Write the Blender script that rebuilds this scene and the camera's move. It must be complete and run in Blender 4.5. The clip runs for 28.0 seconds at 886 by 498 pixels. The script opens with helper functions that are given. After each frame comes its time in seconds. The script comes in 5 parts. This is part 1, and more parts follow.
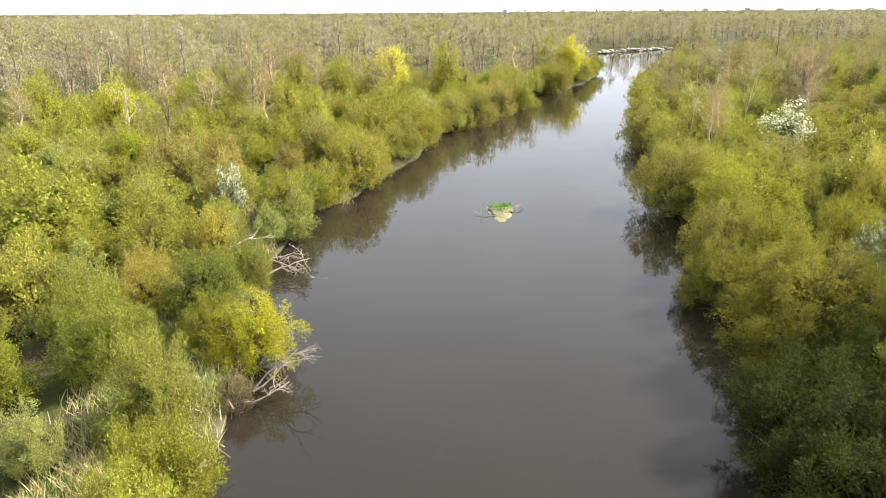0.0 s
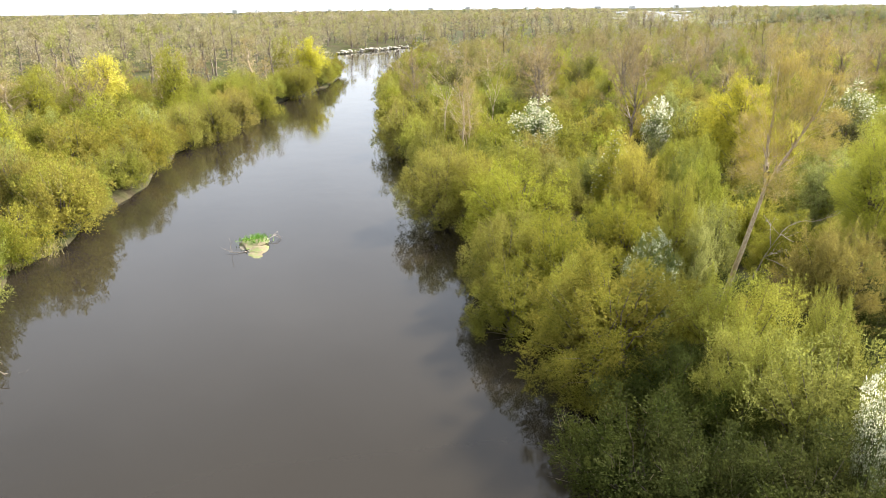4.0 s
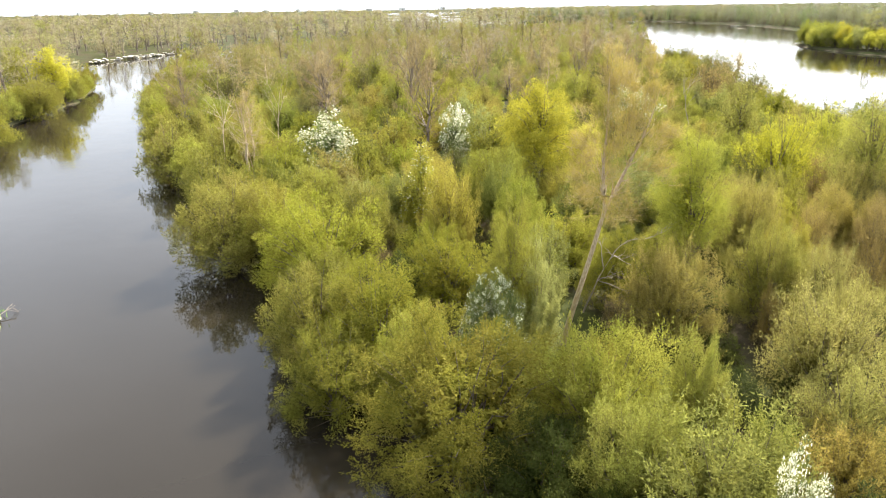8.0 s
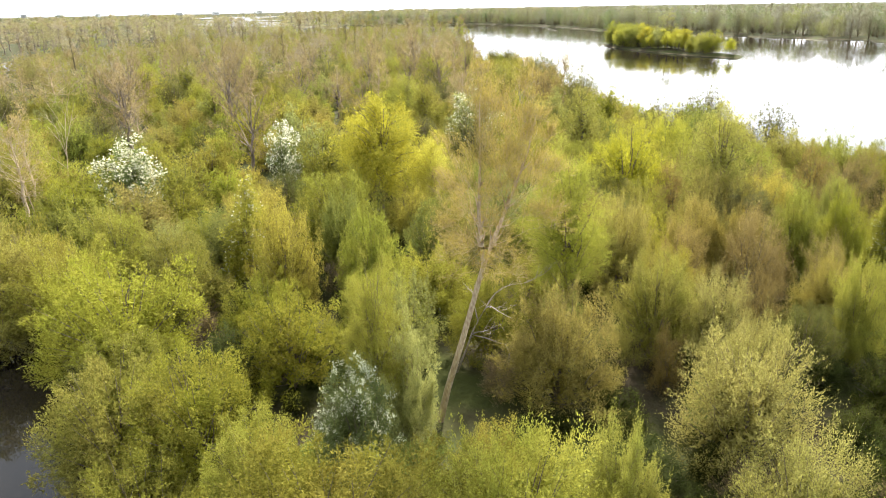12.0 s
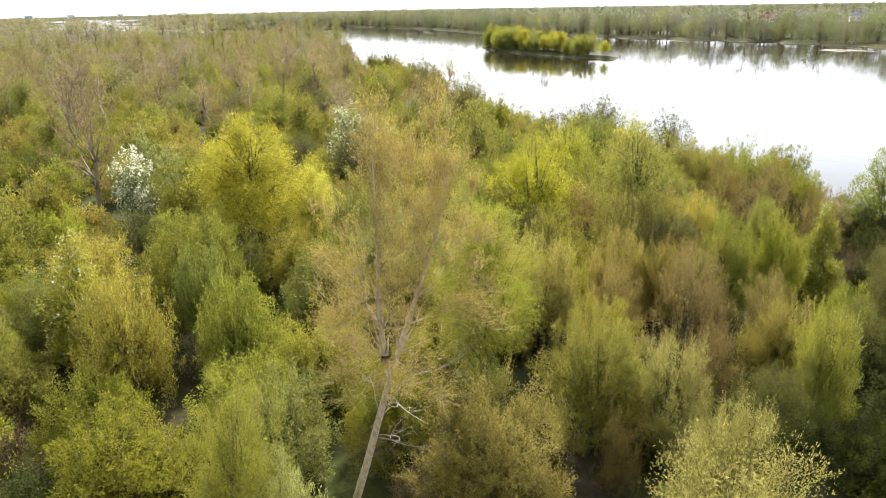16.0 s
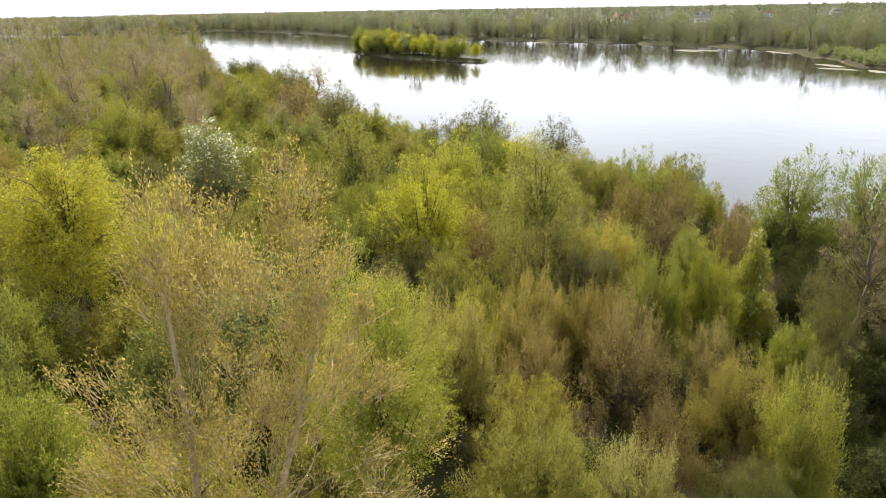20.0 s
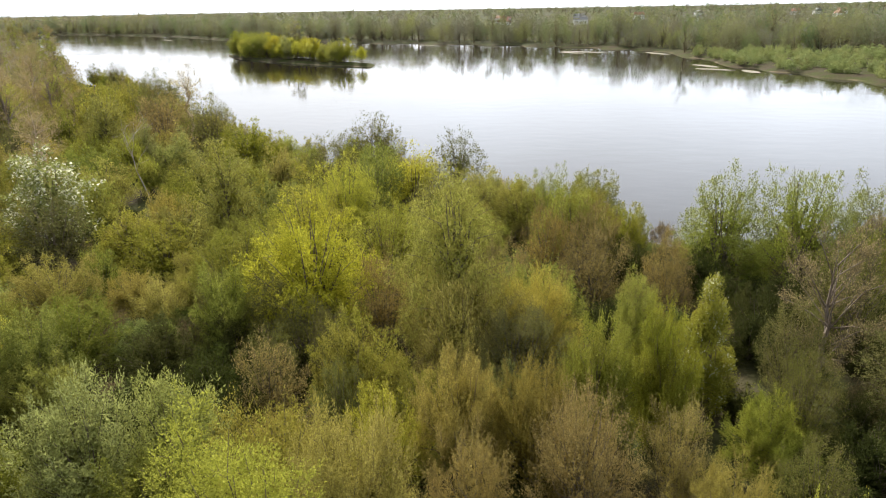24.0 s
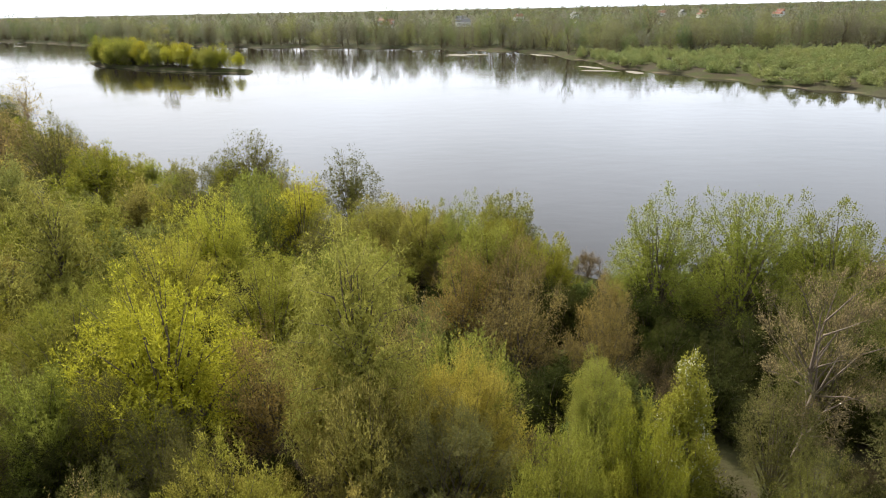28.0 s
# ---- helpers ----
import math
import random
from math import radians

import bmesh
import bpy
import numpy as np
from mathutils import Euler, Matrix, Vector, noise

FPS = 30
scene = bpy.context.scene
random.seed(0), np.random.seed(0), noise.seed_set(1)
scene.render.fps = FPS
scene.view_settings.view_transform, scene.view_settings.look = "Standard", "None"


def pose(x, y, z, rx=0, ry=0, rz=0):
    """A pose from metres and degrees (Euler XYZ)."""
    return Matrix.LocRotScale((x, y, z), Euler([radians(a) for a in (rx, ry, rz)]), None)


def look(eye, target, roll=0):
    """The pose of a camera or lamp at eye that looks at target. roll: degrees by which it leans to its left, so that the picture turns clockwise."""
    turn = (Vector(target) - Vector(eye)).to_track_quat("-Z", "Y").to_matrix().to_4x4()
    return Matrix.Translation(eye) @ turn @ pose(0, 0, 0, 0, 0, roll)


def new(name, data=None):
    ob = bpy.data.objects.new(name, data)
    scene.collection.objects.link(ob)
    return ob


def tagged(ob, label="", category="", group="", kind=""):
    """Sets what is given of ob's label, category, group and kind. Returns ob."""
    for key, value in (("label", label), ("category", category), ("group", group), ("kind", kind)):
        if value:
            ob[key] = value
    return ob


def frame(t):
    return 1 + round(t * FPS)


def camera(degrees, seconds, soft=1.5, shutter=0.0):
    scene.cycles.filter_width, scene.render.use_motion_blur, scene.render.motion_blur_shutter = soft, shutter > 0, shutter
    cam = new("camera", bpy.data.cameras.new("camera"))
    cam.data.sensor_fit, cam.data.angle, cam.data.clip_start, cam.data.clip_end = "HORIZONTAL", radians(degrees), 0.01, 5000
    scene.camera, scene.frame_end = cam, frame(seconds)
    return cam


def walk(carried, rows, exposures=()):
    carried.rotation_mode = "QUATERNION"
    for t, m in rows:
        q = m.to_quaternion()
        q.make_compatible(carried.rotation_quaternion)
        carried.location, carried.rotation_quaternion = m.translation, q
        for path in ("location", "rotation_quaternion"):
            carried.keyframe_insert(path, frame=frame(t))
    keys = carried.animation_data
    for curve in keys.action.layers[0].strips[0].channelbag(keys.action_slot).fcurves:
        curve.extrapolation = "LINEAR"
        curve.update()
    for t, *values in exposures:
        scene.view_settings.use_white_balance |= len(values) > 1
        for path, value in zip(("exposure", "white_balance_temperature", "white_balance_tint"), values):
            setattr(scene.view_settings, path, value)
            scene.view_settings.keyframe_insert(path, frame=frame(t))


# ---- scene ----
cam = camera(64.7, 28.0, soft=1.0)
METRES, EYE, TILT, LEAN, TURN = 80.0, 26.0, -18.95, 0.35, 0.0
ROWS = [
    (0.0, 0.0, 0.0, 0.0, 0.0, 0.0, -0.0),
    (0.5, 0.0013, 0.0166, 0.0055, -2.51, -0.04, 0.92),
    (1.0, 0.0027, 0.0331, 0.0112, -5.24, -0.13, 1.91),
    (1.5, 0.0038, 0.0492, 0.0167, -7.88, -0.24, 2.82),
    (2.0, 0.0053, 0.0657, 0.0224, -10.38, -0.38, 3.7),
    (2.5, 0.0076, 0.0825, 0.0279, -12.69, -0.53, 4.51),
    (3.0, 0.0103, 0.0987, 0.0336, -14.92, -0.73, 5.28),
    (3.5, 0.0136, 0.1151, 0.0394, -17.15, -0.93, 6.05),
    (5.5, 0.0314, 0.1784, 0.0626, -26.15, -2.03, 8.96),
    (6.0, 0.0378, 0.1937, 0.0681, -28.28, -2.35, 9.64),
    (6.5, 0.0448, 0.2091, 0.0734, -30.41, -2.69, 10.29),
    (7.0, 0.0524, 0.2239, 0.079, -32.49, -3.07, 10.94),
    (7.5, 0.0608, 0.2383, 0.0844, -34.44, -3.43, 11.54),
    (8.0, 0.0696, 0.2527, 0.0894, -36.39, -3.8, 12.09),
    (8.5, 0.0787, 0.2667, 0.0944, -38.31, -4.17, 12.62),
    (9.0, 0.0884, 0.28, 0.0991, -40.13, -4.54, 13.12),
    (9.5, 0.0988, 0.2934, 0.1039, -42.0, -4.95, 13.61),
    (10.0, 0.1096, 0.3063, 0.1085, -43.75, -5.34, 14.04),
    (10.5, 0.1211, 0.3189, 0.1132, -45.44, -5.73, 14.47),
    (11.0, 0.1325, 0.331, 0.1179, -47.14, -6.12, 14.84),
    (11.5, 0.1449, 0.3429, 0.1221, -48.74, -6.51, 15.25),
    (12.0, 0.1575, 0.3541, 0.1262, -50.3, -6.9, 15.61),
    (12.5, 0.1706, 0.3649, 0.1304, -51.59, -7.23, 15.93),
    (14.5, 0.2273, 0.4066, 0.1472, -56.51, -8.54, 16.83),
    (15.0, 0.2423, 0.4162, 0.1508, -57.72, -8.87, 17.06),
    (15.5, 0.2575, 0.4254, 0.154, -58.93, -9.21, 17.27),
    (16.0, 0.273, 0.4344, 0.1572, -60.15, -9.53, 17.47),
    (16.5, 0.2884, 0.4429, 0.1603, -61.36, -9.87, 17.65),
    (17.0, 0.3039, 0.4509, 0.1634, -62.62, -10.24, 17.86),
    (17.5, 0.319, 0.4584, 0.1663, -63.95, -10.64, 18.05),
    (18.0, 0.3347, 0.4659, 0.1691, -65.31, -11.06, 18.27),
    (18.5, 0.3513, 0.4735, 0.1718, -66.68, -11.45, 18.47),
    (19.0, 0.368, 0.4811, 0.1746, -68.09, -11.86, 18.65),
    (19.5, 0.3847, 0.4881, 0.177, -69.49, -12.27, 18.8),
    (20.0, 0.4013, 0.4949, 0.179, -70.89, -12.7, 18.93),
    (20.5, 0.4178, 0.5009, 0.1812, -72.24, -13.12, 19.06),
    (21.0, 0.4346, 0.5067, 0.1834, -73.55, -13.53, 19.18),
    (21.5, 0.4517, 0.5122, 0.1855, -74.8, -13.92, 19.28),
    (23.5, 0.5182, 0.5295, 0.1938, -79.42, -15.39, 19.64),
    (24.0, 0.5368, 0.5335, 0.1955, -80.47, -15.73, 19.71),
    (24.5, 0.555, 0.5372, 0.1971, -81.54, -16.07, 19.76),
    (25.0, 0.5737, 0.5406, 0.1982, -82.8, -16.47, 19.84),
    (25.5, 0.5917, 0.5435, 0.1994, -84.07, -16.87, 19.9),
    (26.0, 0.6104, 0.5462, 0.2005, -85.36, -17.3, 19.95),
    (26.5, 0.6291, 0.5486, 0.2014, -86.54, -17.68, 20.0),
    (27.0, 0.6478, 0.5506, 0.2023, -87.7, -18.06, 20.03),
    (27.5, 0.6666, 0.5524, 0.2031, -88.9, -18.44, 20.06),
    (28.0, 0.6854, 0.5538, 0.2036, -90.2, -18.88, 20.09),
]
EXPOSURES = [(0.0, 1.66), (8.0, 1.84), (12.0, 1.8), (17.0, 1.42), (21.0, 1.08), (25.0, 0.96), (28.0, 0.86)]
walk(cam, [(t, pose(0, 0, EYE, TILT, LEAN, TURN) @ pose(METRES * x, METRES * y, METRES * z, 90 + pitch, roll, yaw)) for t, x, y, z, yaw, pitch, roll in ROWS], EXPOSURES)

# ---------------------------------------------------------------- sky and sun
SUN_AZIMUTH = math.atan2(0.92, 0.40)      # clockwise from +y
SUN_HEIGHT = radians(39)


def make_world():
    world = bpy.data.worlds.new("sky")
    scene.world = world
    world.use_nodes = True
    nt = world.node_tree
    nt.nodes.clear()
    out = nt.nodes.new("ShaderNodeOutputWorld")
    bg = nt.nodes.new("ShaderNodeBackground")
    sky = nt.nodes.new("ShaderNodeTexSky")
    sky.sky_type = "NISHITA"
    sky.sun_disc = False
    sky.sun_elevation = SUN_HEIGHT
    sky.sun_rotation = SUN_AZIMUTH
    sky.air_density, sky.dust_density, sky.ozone_density = 1.0, 3.0, 1.0
    # thin broken cloud veil
    co = nt.nodes.new("ShaderNodeTexCoord")
    mp = nt.nodes.new("ShaderNodeMapping")
    mp.inputs["Scale"].default_value = (1.0, 1.0, 1.6)
    nz = nt.nodes.new("ShaderNodeTexNoise")
    nz.inputs["Scale"].default_value = 2.6
    nz.inputs["Detail"].default_value = 6
    ramp = nt.nodes.new("ShaderNodeValToRGB")
    ramp.color_ramp.elements[0].position, ramp.color_ramp.elements[1].position = 0.30, 0.72
    ramp.color_ramp.elements[0].color = (0.62, 0.62, 0.62, 1)
    ramp.color_ramp.elements[1].color = (0.9, 0.9, 0.9, 1)
    cloud = nt.nodes.new("ShaderNodeRGB")
    cloud.outputs[0].default_value = (10.5, 11.2, 12.4, 1)
    mix = nt.nodes.new("ShaderNodeMix")
    mix.data_type = "RGBA"
    nt.links.new(co.outputs["Generated"], mp.inputs["Vector"])
    nt.links.new(mp.outputs["Vector"], nz.inputs["Vector"])
    nt.links.new(nz.outputs["Fac"], ramp.inputs["Fac"])
    nt.links.new(ramp.outputs["Color"], mix.inputs["Factor"])
    nt.links.new(sky.outputs["Color"], mix.inputs["A"])
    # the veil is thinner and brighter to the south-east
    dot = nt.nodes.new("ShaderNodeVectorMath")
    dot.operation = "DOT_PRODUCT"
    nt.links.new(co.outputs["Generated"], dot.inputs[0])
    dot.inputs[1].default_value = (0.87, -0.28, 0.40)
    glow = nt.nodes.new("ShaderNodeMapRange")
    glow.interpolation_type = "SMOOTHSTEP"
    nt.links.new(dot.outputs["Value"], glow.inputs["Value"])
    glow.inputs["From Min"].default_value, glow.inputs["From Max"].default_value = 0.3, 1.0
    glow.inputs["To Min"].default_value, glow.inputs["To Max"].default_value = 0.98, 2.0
    # haze lightens the veil towards the horizon
    sep = nt.nodes.new("ShaderNodeSeparateXYZ")
    nt.links.new(co.outputs["Generated"], sep.inputs[0])
    haze = nt.nodes.new("ShaderNodeMapRange")
    haze.interpolation_type = "SMOOTHSTEP"
    nt.links.new(sep.outputs["Z"], haze.inputs["Value"])
    haze.inputs["From Min"].default_value, haze.inputs["From Max"].default_value = 0.0, 0.7
    haze.inputs["To Min"].default_value, haze.inputs["To Max"].default_value = 1.04, 0.84
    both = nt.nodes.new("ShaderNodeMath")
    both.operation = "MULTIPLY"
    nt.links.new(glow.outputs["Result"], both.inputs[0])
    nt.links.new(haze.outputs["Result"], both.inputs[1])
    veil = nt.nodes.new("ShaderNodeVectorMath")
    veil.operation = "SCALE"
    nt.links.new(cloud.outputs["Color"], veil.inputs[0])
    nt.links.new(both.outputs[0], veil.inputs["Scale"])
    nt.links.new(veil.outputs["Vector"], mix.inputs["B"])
    nt.links.new(mix.outputs["Result"], bg.inputs["Color"])
    bg.inputs["Strength"].default_value = 0.055
    nt.links.new(bg.outputs["Background"], out.inputs["Surface"])


make_world()
sun_data = bpy.data.lights.new("sun", "SUN")
sun_data.energy, sun_data.angle, sun_data.color = 5.0, radians(6), (1.0, 0.94, 0.83)
sun = new("sun", sun_data)
sun.matrix_world = look((math.sin(SUN_AZIMUTH) * math.cos(SUN_HEIGHT) * 200, math.cos(SUN_AZIMUTH) * math.cos(SUN_HEIGHT) * 200, math.sin(SUN_HEIGHT) * 200), (0, 0, 0))


# ---------------------------------------------------------------- materials
def blank(name):
    m = bpy.data.materials.new(name)
    m.use_nodes = True
    nt = m.node_tree
    return m, nt, nt.nodes["Principled BSDF"], nt.nodes["Material Output"]


def noise_node(nt, scale, detail=4.0, source=None):
    n = nt.nodes.new("ShaderNodeTexNoise")
    n.inputs["Scale"].default_value, n.inputs["Detail"].default_value = scale, detail
    if source is not None:
        nt.links.new(source, n.inputs["Vector"])
    return n


def mix_colour(nt, fac, a, b, blend="MIX"):
    m = nt.nodes.new("ShaderNodeMix")
    m.data_type, m.blend_type = "RGBA", blend
    for key, v in (("Factor", fac), ("A", a), ("B", b)):
        if isinstance(v, bpy.types.NodeSocket):
            nt.links.new(v, m.inputs[key])
        elif isinstance(v, tuple):
            m.inputs[key].default_value = (*v, 1)
        else:
            m.inputs[key].default_value = v
    return m.outputs["Result"]


def span(nt, value, lo, hi, to_lo=0.0, to_hi=1.0):
    n = nt.nodes.new("ShaderNodeMapRange")
    nt.links.new(value, n.inputs["Value"])
    n.inputs["From Min"].default_value, n.inputs["From Max"].default_value = lo, hi
    n.inputs["To Min"].default_value, n.inputs["To Max"].default_value = to_lo, to_hi
    return n.outputs["Result"]


def leaf_material(name, fresh, dull, glow=0.40):
    """Leaves: two tints of a kind, mixed from tree to tree, clump to clump and leaf to leaf."""
    m, nt, bsdf, out = blank(name)
    geo = nt.nodes.new("ShaderNodeNewGeometry")
    info = nt.nodes.new("ShaderNodeObjectInfo")
    clump = noise_node(nt, 0.5, 3, geo.outputs["Position"])
    add = nt.nodes.new("ShaderNodeMath")
    add.operation = "ADD"
    nt.links.new(span(nt, clump.outputs["Fac"], 0.3, 0.7, -0.35, 0.35), add.inputs[0])
    nt.links.new(span(nt, info.outputs["Random"], 0, 1, 0.15, 0.85), add.inputs[1])
    col = mix_colour(nt, add.outputs[0], fresh, dull)
    leafy = span(nt, geo.outputs["Random Per Island"], 0, 1, 0.6, 1.4)
    hsv = nt.nodes.new("ShaderNodeHueSaturation")
    nt.links.new(col, hsv.inputs["Color"])
    # every tree has its own depth of tone and warmth
    own = nt.nodes.new("ShaderNodeTexWhiteNoise")
    own.noise_dimensions = "1D"
    nt.links.new(info.outputs["Random"], own.inputs["W"])
    tone = nt.nodes.new("ShaderNodeMath")
    tone.operation = "MULTIPLY"
    nt.links.new(leafy, tone.inputs[0])
    nt.links.new(span(nt, own.outputs["Value"], 0, 1, 0.82, 1.2), tone.inputs[1])
    nt.links.new(tone.outputs[0], hsv.inputs["Value"])
    split = nt.nodes.new("ShaderNodeSeparateXYZ")
    nt.links.new(own.outputs["Color"], split.inputs[0])
    nt.links.new(span(nt, split.outputs["Y"], 0, 1, 0.497, 0.513), hsv.inputs["Hue"])
    nt.links.new(span(nt, split.outputs["Z"], 0, 1, 0.97, 1.08), hsv.inputs["Saturation"])
    nt.links.new(hsv.outputs["Color"], bsdf.inputs["Base Color"])
    bsdf.inputs["Roughness"].default_value = 0.7
    bsdf.inputs["Specular IOR Level"].default_value = 0.03
    tr = nt.nodes.new("ShaderNodeBsdfTranslucent")
    nt.links.new(hsv.outputs["Color"], tr.inputs["Color"])
    sh = nt.nodes.new("ShaderNodeMixShader")
    sh.inputs[0].default_value = glow
    nt.links.new(bsdf.outputs[0], sh.inputs[1])
    nt.links.new(tr.outputs[0], sh.inputs[2])
    nt.links.new(sh.outputs[0], out.inputs["Surface"])
    return m


def bark_material(name, a, b):
    m, nt, bsdf, out = blank(name)
    co = nt.nodes.new("ShaderNodeTexCoord")
    mp = nt.nodes.new("ShaderNodeMapping")
    mp.inputs["Scale"].default_value = (1, 1, 0.25)
    nt.links.new(co.outputs["Object"], mp.inputs["Vector"])
    n = noise_node(nt, 9, 6, mp.outputs["Vector"])
    n2 = noise_node(nt, 0.8, 3, mp.outputs["Vector"])
    col = mix_colour(nt, span(nt, n.outputs["Fac"], 0.35, 0.65), a, b)
    col = mix_colour(nt, span(nt, n2.outputs["Fac"], 0.4, 0.7, 0, 0.5), col, tuple(0.6 * v for v in a))
    nt.links.new(col, bsdf.inputs["Base Color"])
    bsdf.inputs["Roughness"].default_value = 0.9
    bump = nt.nodes.new("ShaderNodeBump")
    bump.inputs["Strength"].default_value, bump.inputs["Distance"].default_value = 0.6, 0.03
    nt.links.new(n.outputs["Fac"], bump.inputs["Height"])
    nt.links.new(bump.outputs["Normal"], bsdf.inputs["Normal"])
    return m


def water_material():
    m, nt, bsdf, out = blank("river_water")
    geo = nt.nodes.new("ShaderNodeNewGeometry")
    broad = noise_node(nt, 0.02, 3, geo.outputs["Position"])
    col = mix_colour(nt, span(nt, broad.outputs["Fac"], 0.35, 0.65), (0.0155, 0.0125, 0.0085), (0.022, 0.018, 0.013))
    nt.links.new(col, bsdf.inputs["Base Color"])
    bsdf.inputs["IOR"].default_value = 1.33
    patch = noise_node(nt, 0.035, 2, geo.outputs["Position"])
    nt.links.new(span(nt, patch.outputs["Fac"], 0.4, 0.65, 0.02, 0.09), bsdf.inputs["Roughness"])
    mp = nt.nodes.new("ShaderNodeMapping")
    mp.inputs["Scale"].default_value = (1.0, 0.6, 1.0)
    nt.links.new(geo.outputs["Position"], mp.inputs["Vector"])
    fine = noise_node(nt, 1.6, 3, mp.outputs["Vector"])
    swell = noise_node(nt, 0.25, 2, mp.outputs["Vector"])
    b1 = nt.nodes.new("ShaderNodeBump")
    b1.inputs["Strength"].default_value, b1.inputs["Distance"].default_value = 0.10, 0.05
    nt.links.new(fine.outputs["Fac"], b1.inputs["Height"])
    b2 = nt.nodes.new("ShaderNodeBump")
    b2.inputs["Strength"].default_value, b2.inputs["Distance"].default_value = 0.12, 0.2
    nt.links.new(swell.outputs["Fac"], b2.inputs["Height"])
    nt.links.new(b1.outputs["Normal"], b2.inputs["Normal"])
    nt.links.new(b2.outputs["Normal"], bsdf.inputs["Normal"])
    return m


def ground_material():
    """Flood-plain soil: dead grass, leaf litter, fresh green herbs, pale sand at the water line."""
    m, nt, bsdf, out = blank("flood_plain_ground")
    geo = nt.nodes.new("ShaderNodeNewGeometry")
    sep = nt.nodes.new("ShaderNodeSeparateXYZ")
    nt.links.new(geo.outputs["Position"], sep.inputs[0])
    n1 = noise_node(nt, 0.12, 5, geo.outputs["Position"])
    n2 = noise_node(nt, 1.7, 6, geo.outputs["Position"])
    n3 = noise_node(nt, 0.006, 4, geo.outputs["Position"])
    litter = mix_colour(nt, n2.outputs["Fac"], (0.032, 0.026, 0.016), (0.075, 0.06, 0.036))
    herbs = mix_colour(nt, n2.outputs["Fac"], (0.03, 0.036, 0.011), (0.062, 0.07, 0.02))
    col = mix_colour(nt, span(nt, n1.outputs["Fac"], 0.40, 0.58), litter, herbs)
    field = mix_colour(nt, n1.outputs["Fac"], (0.045, 0.06, 0.026), (0.08, 0.075, 0.045))
    col = mix_colour(nt, span(nt, n3.outputs["Fac"], 0.5, 0.6, 0, 0.6), col, field)
    sand = mix_colour(nt, n2.outputs["Fac"], (0.085, 0.066, 0.042), (0.19, 0.155, 0.105))
    low = nt.nodes.new("ShaderNodeMath")
    low.operation = "MULTIPLY"
    nt.links.new(span(nt, sep.outputs["Z"], 0.4, 0.15), low.inputs[0])
    n4 = noise_node(nt, 0.07, 3, geo.outputs["Position"])
    nt.links.new(span(nt, n4.outputs["Fac"], 0.5, 0.62, 0.1, 0.9), low.inputs[1])
    col = mix_colour(nt, low.outputs[0], col, sand)
    nt.links.new(col, bsdf.inputs["Base Color"])
    bsdf.inputs["Roughness"].default_value = 0.95
    bsdf.inputs["Specular IOR Level"].default_value = 0.05
    bump = nt.nodes.new("ShaderNodeBump")
    bump.inputs["Strength"].default_value, bump.inputs["Distance"].default_value = 0.8, 0.25
    nt.links.new(n2.outputs["Fac"], bump.inputs["Height"])
    nt.links.new(bump.outputs["Normal"], bsdf.inputs["Normal"])
    return m


WATER, GROUND = water_material(), ground_material()
BARK = bark_material("brown_bark", (0.085, 0.066, 0.048), (0.17, 0.135, 0.10))
PALE_BARK = bark_material("pale_bark", (0.34, 0.25, 0.16), (0.56, 0.46, 0.32))
DEAD_WOOD = bark_material("weathered_dead_wood", (0.24, 0.195, 0.15), (0.44, 0.38, 0.31))
GREY_BARK = bark_material("grey_brown_bark", (0.13, 0.10, 0.075), (0.25, 0.20, 0.155))
TWIG = bark_material("olive_brown_twigs", (0.11, 0.084, 0.042), (0.20, 0.158, 0.076))
TAN_TWIG = bark_material("tan_twigs", (0.35, 0.26, 0.13), (0.48, 0.38, 0.21))
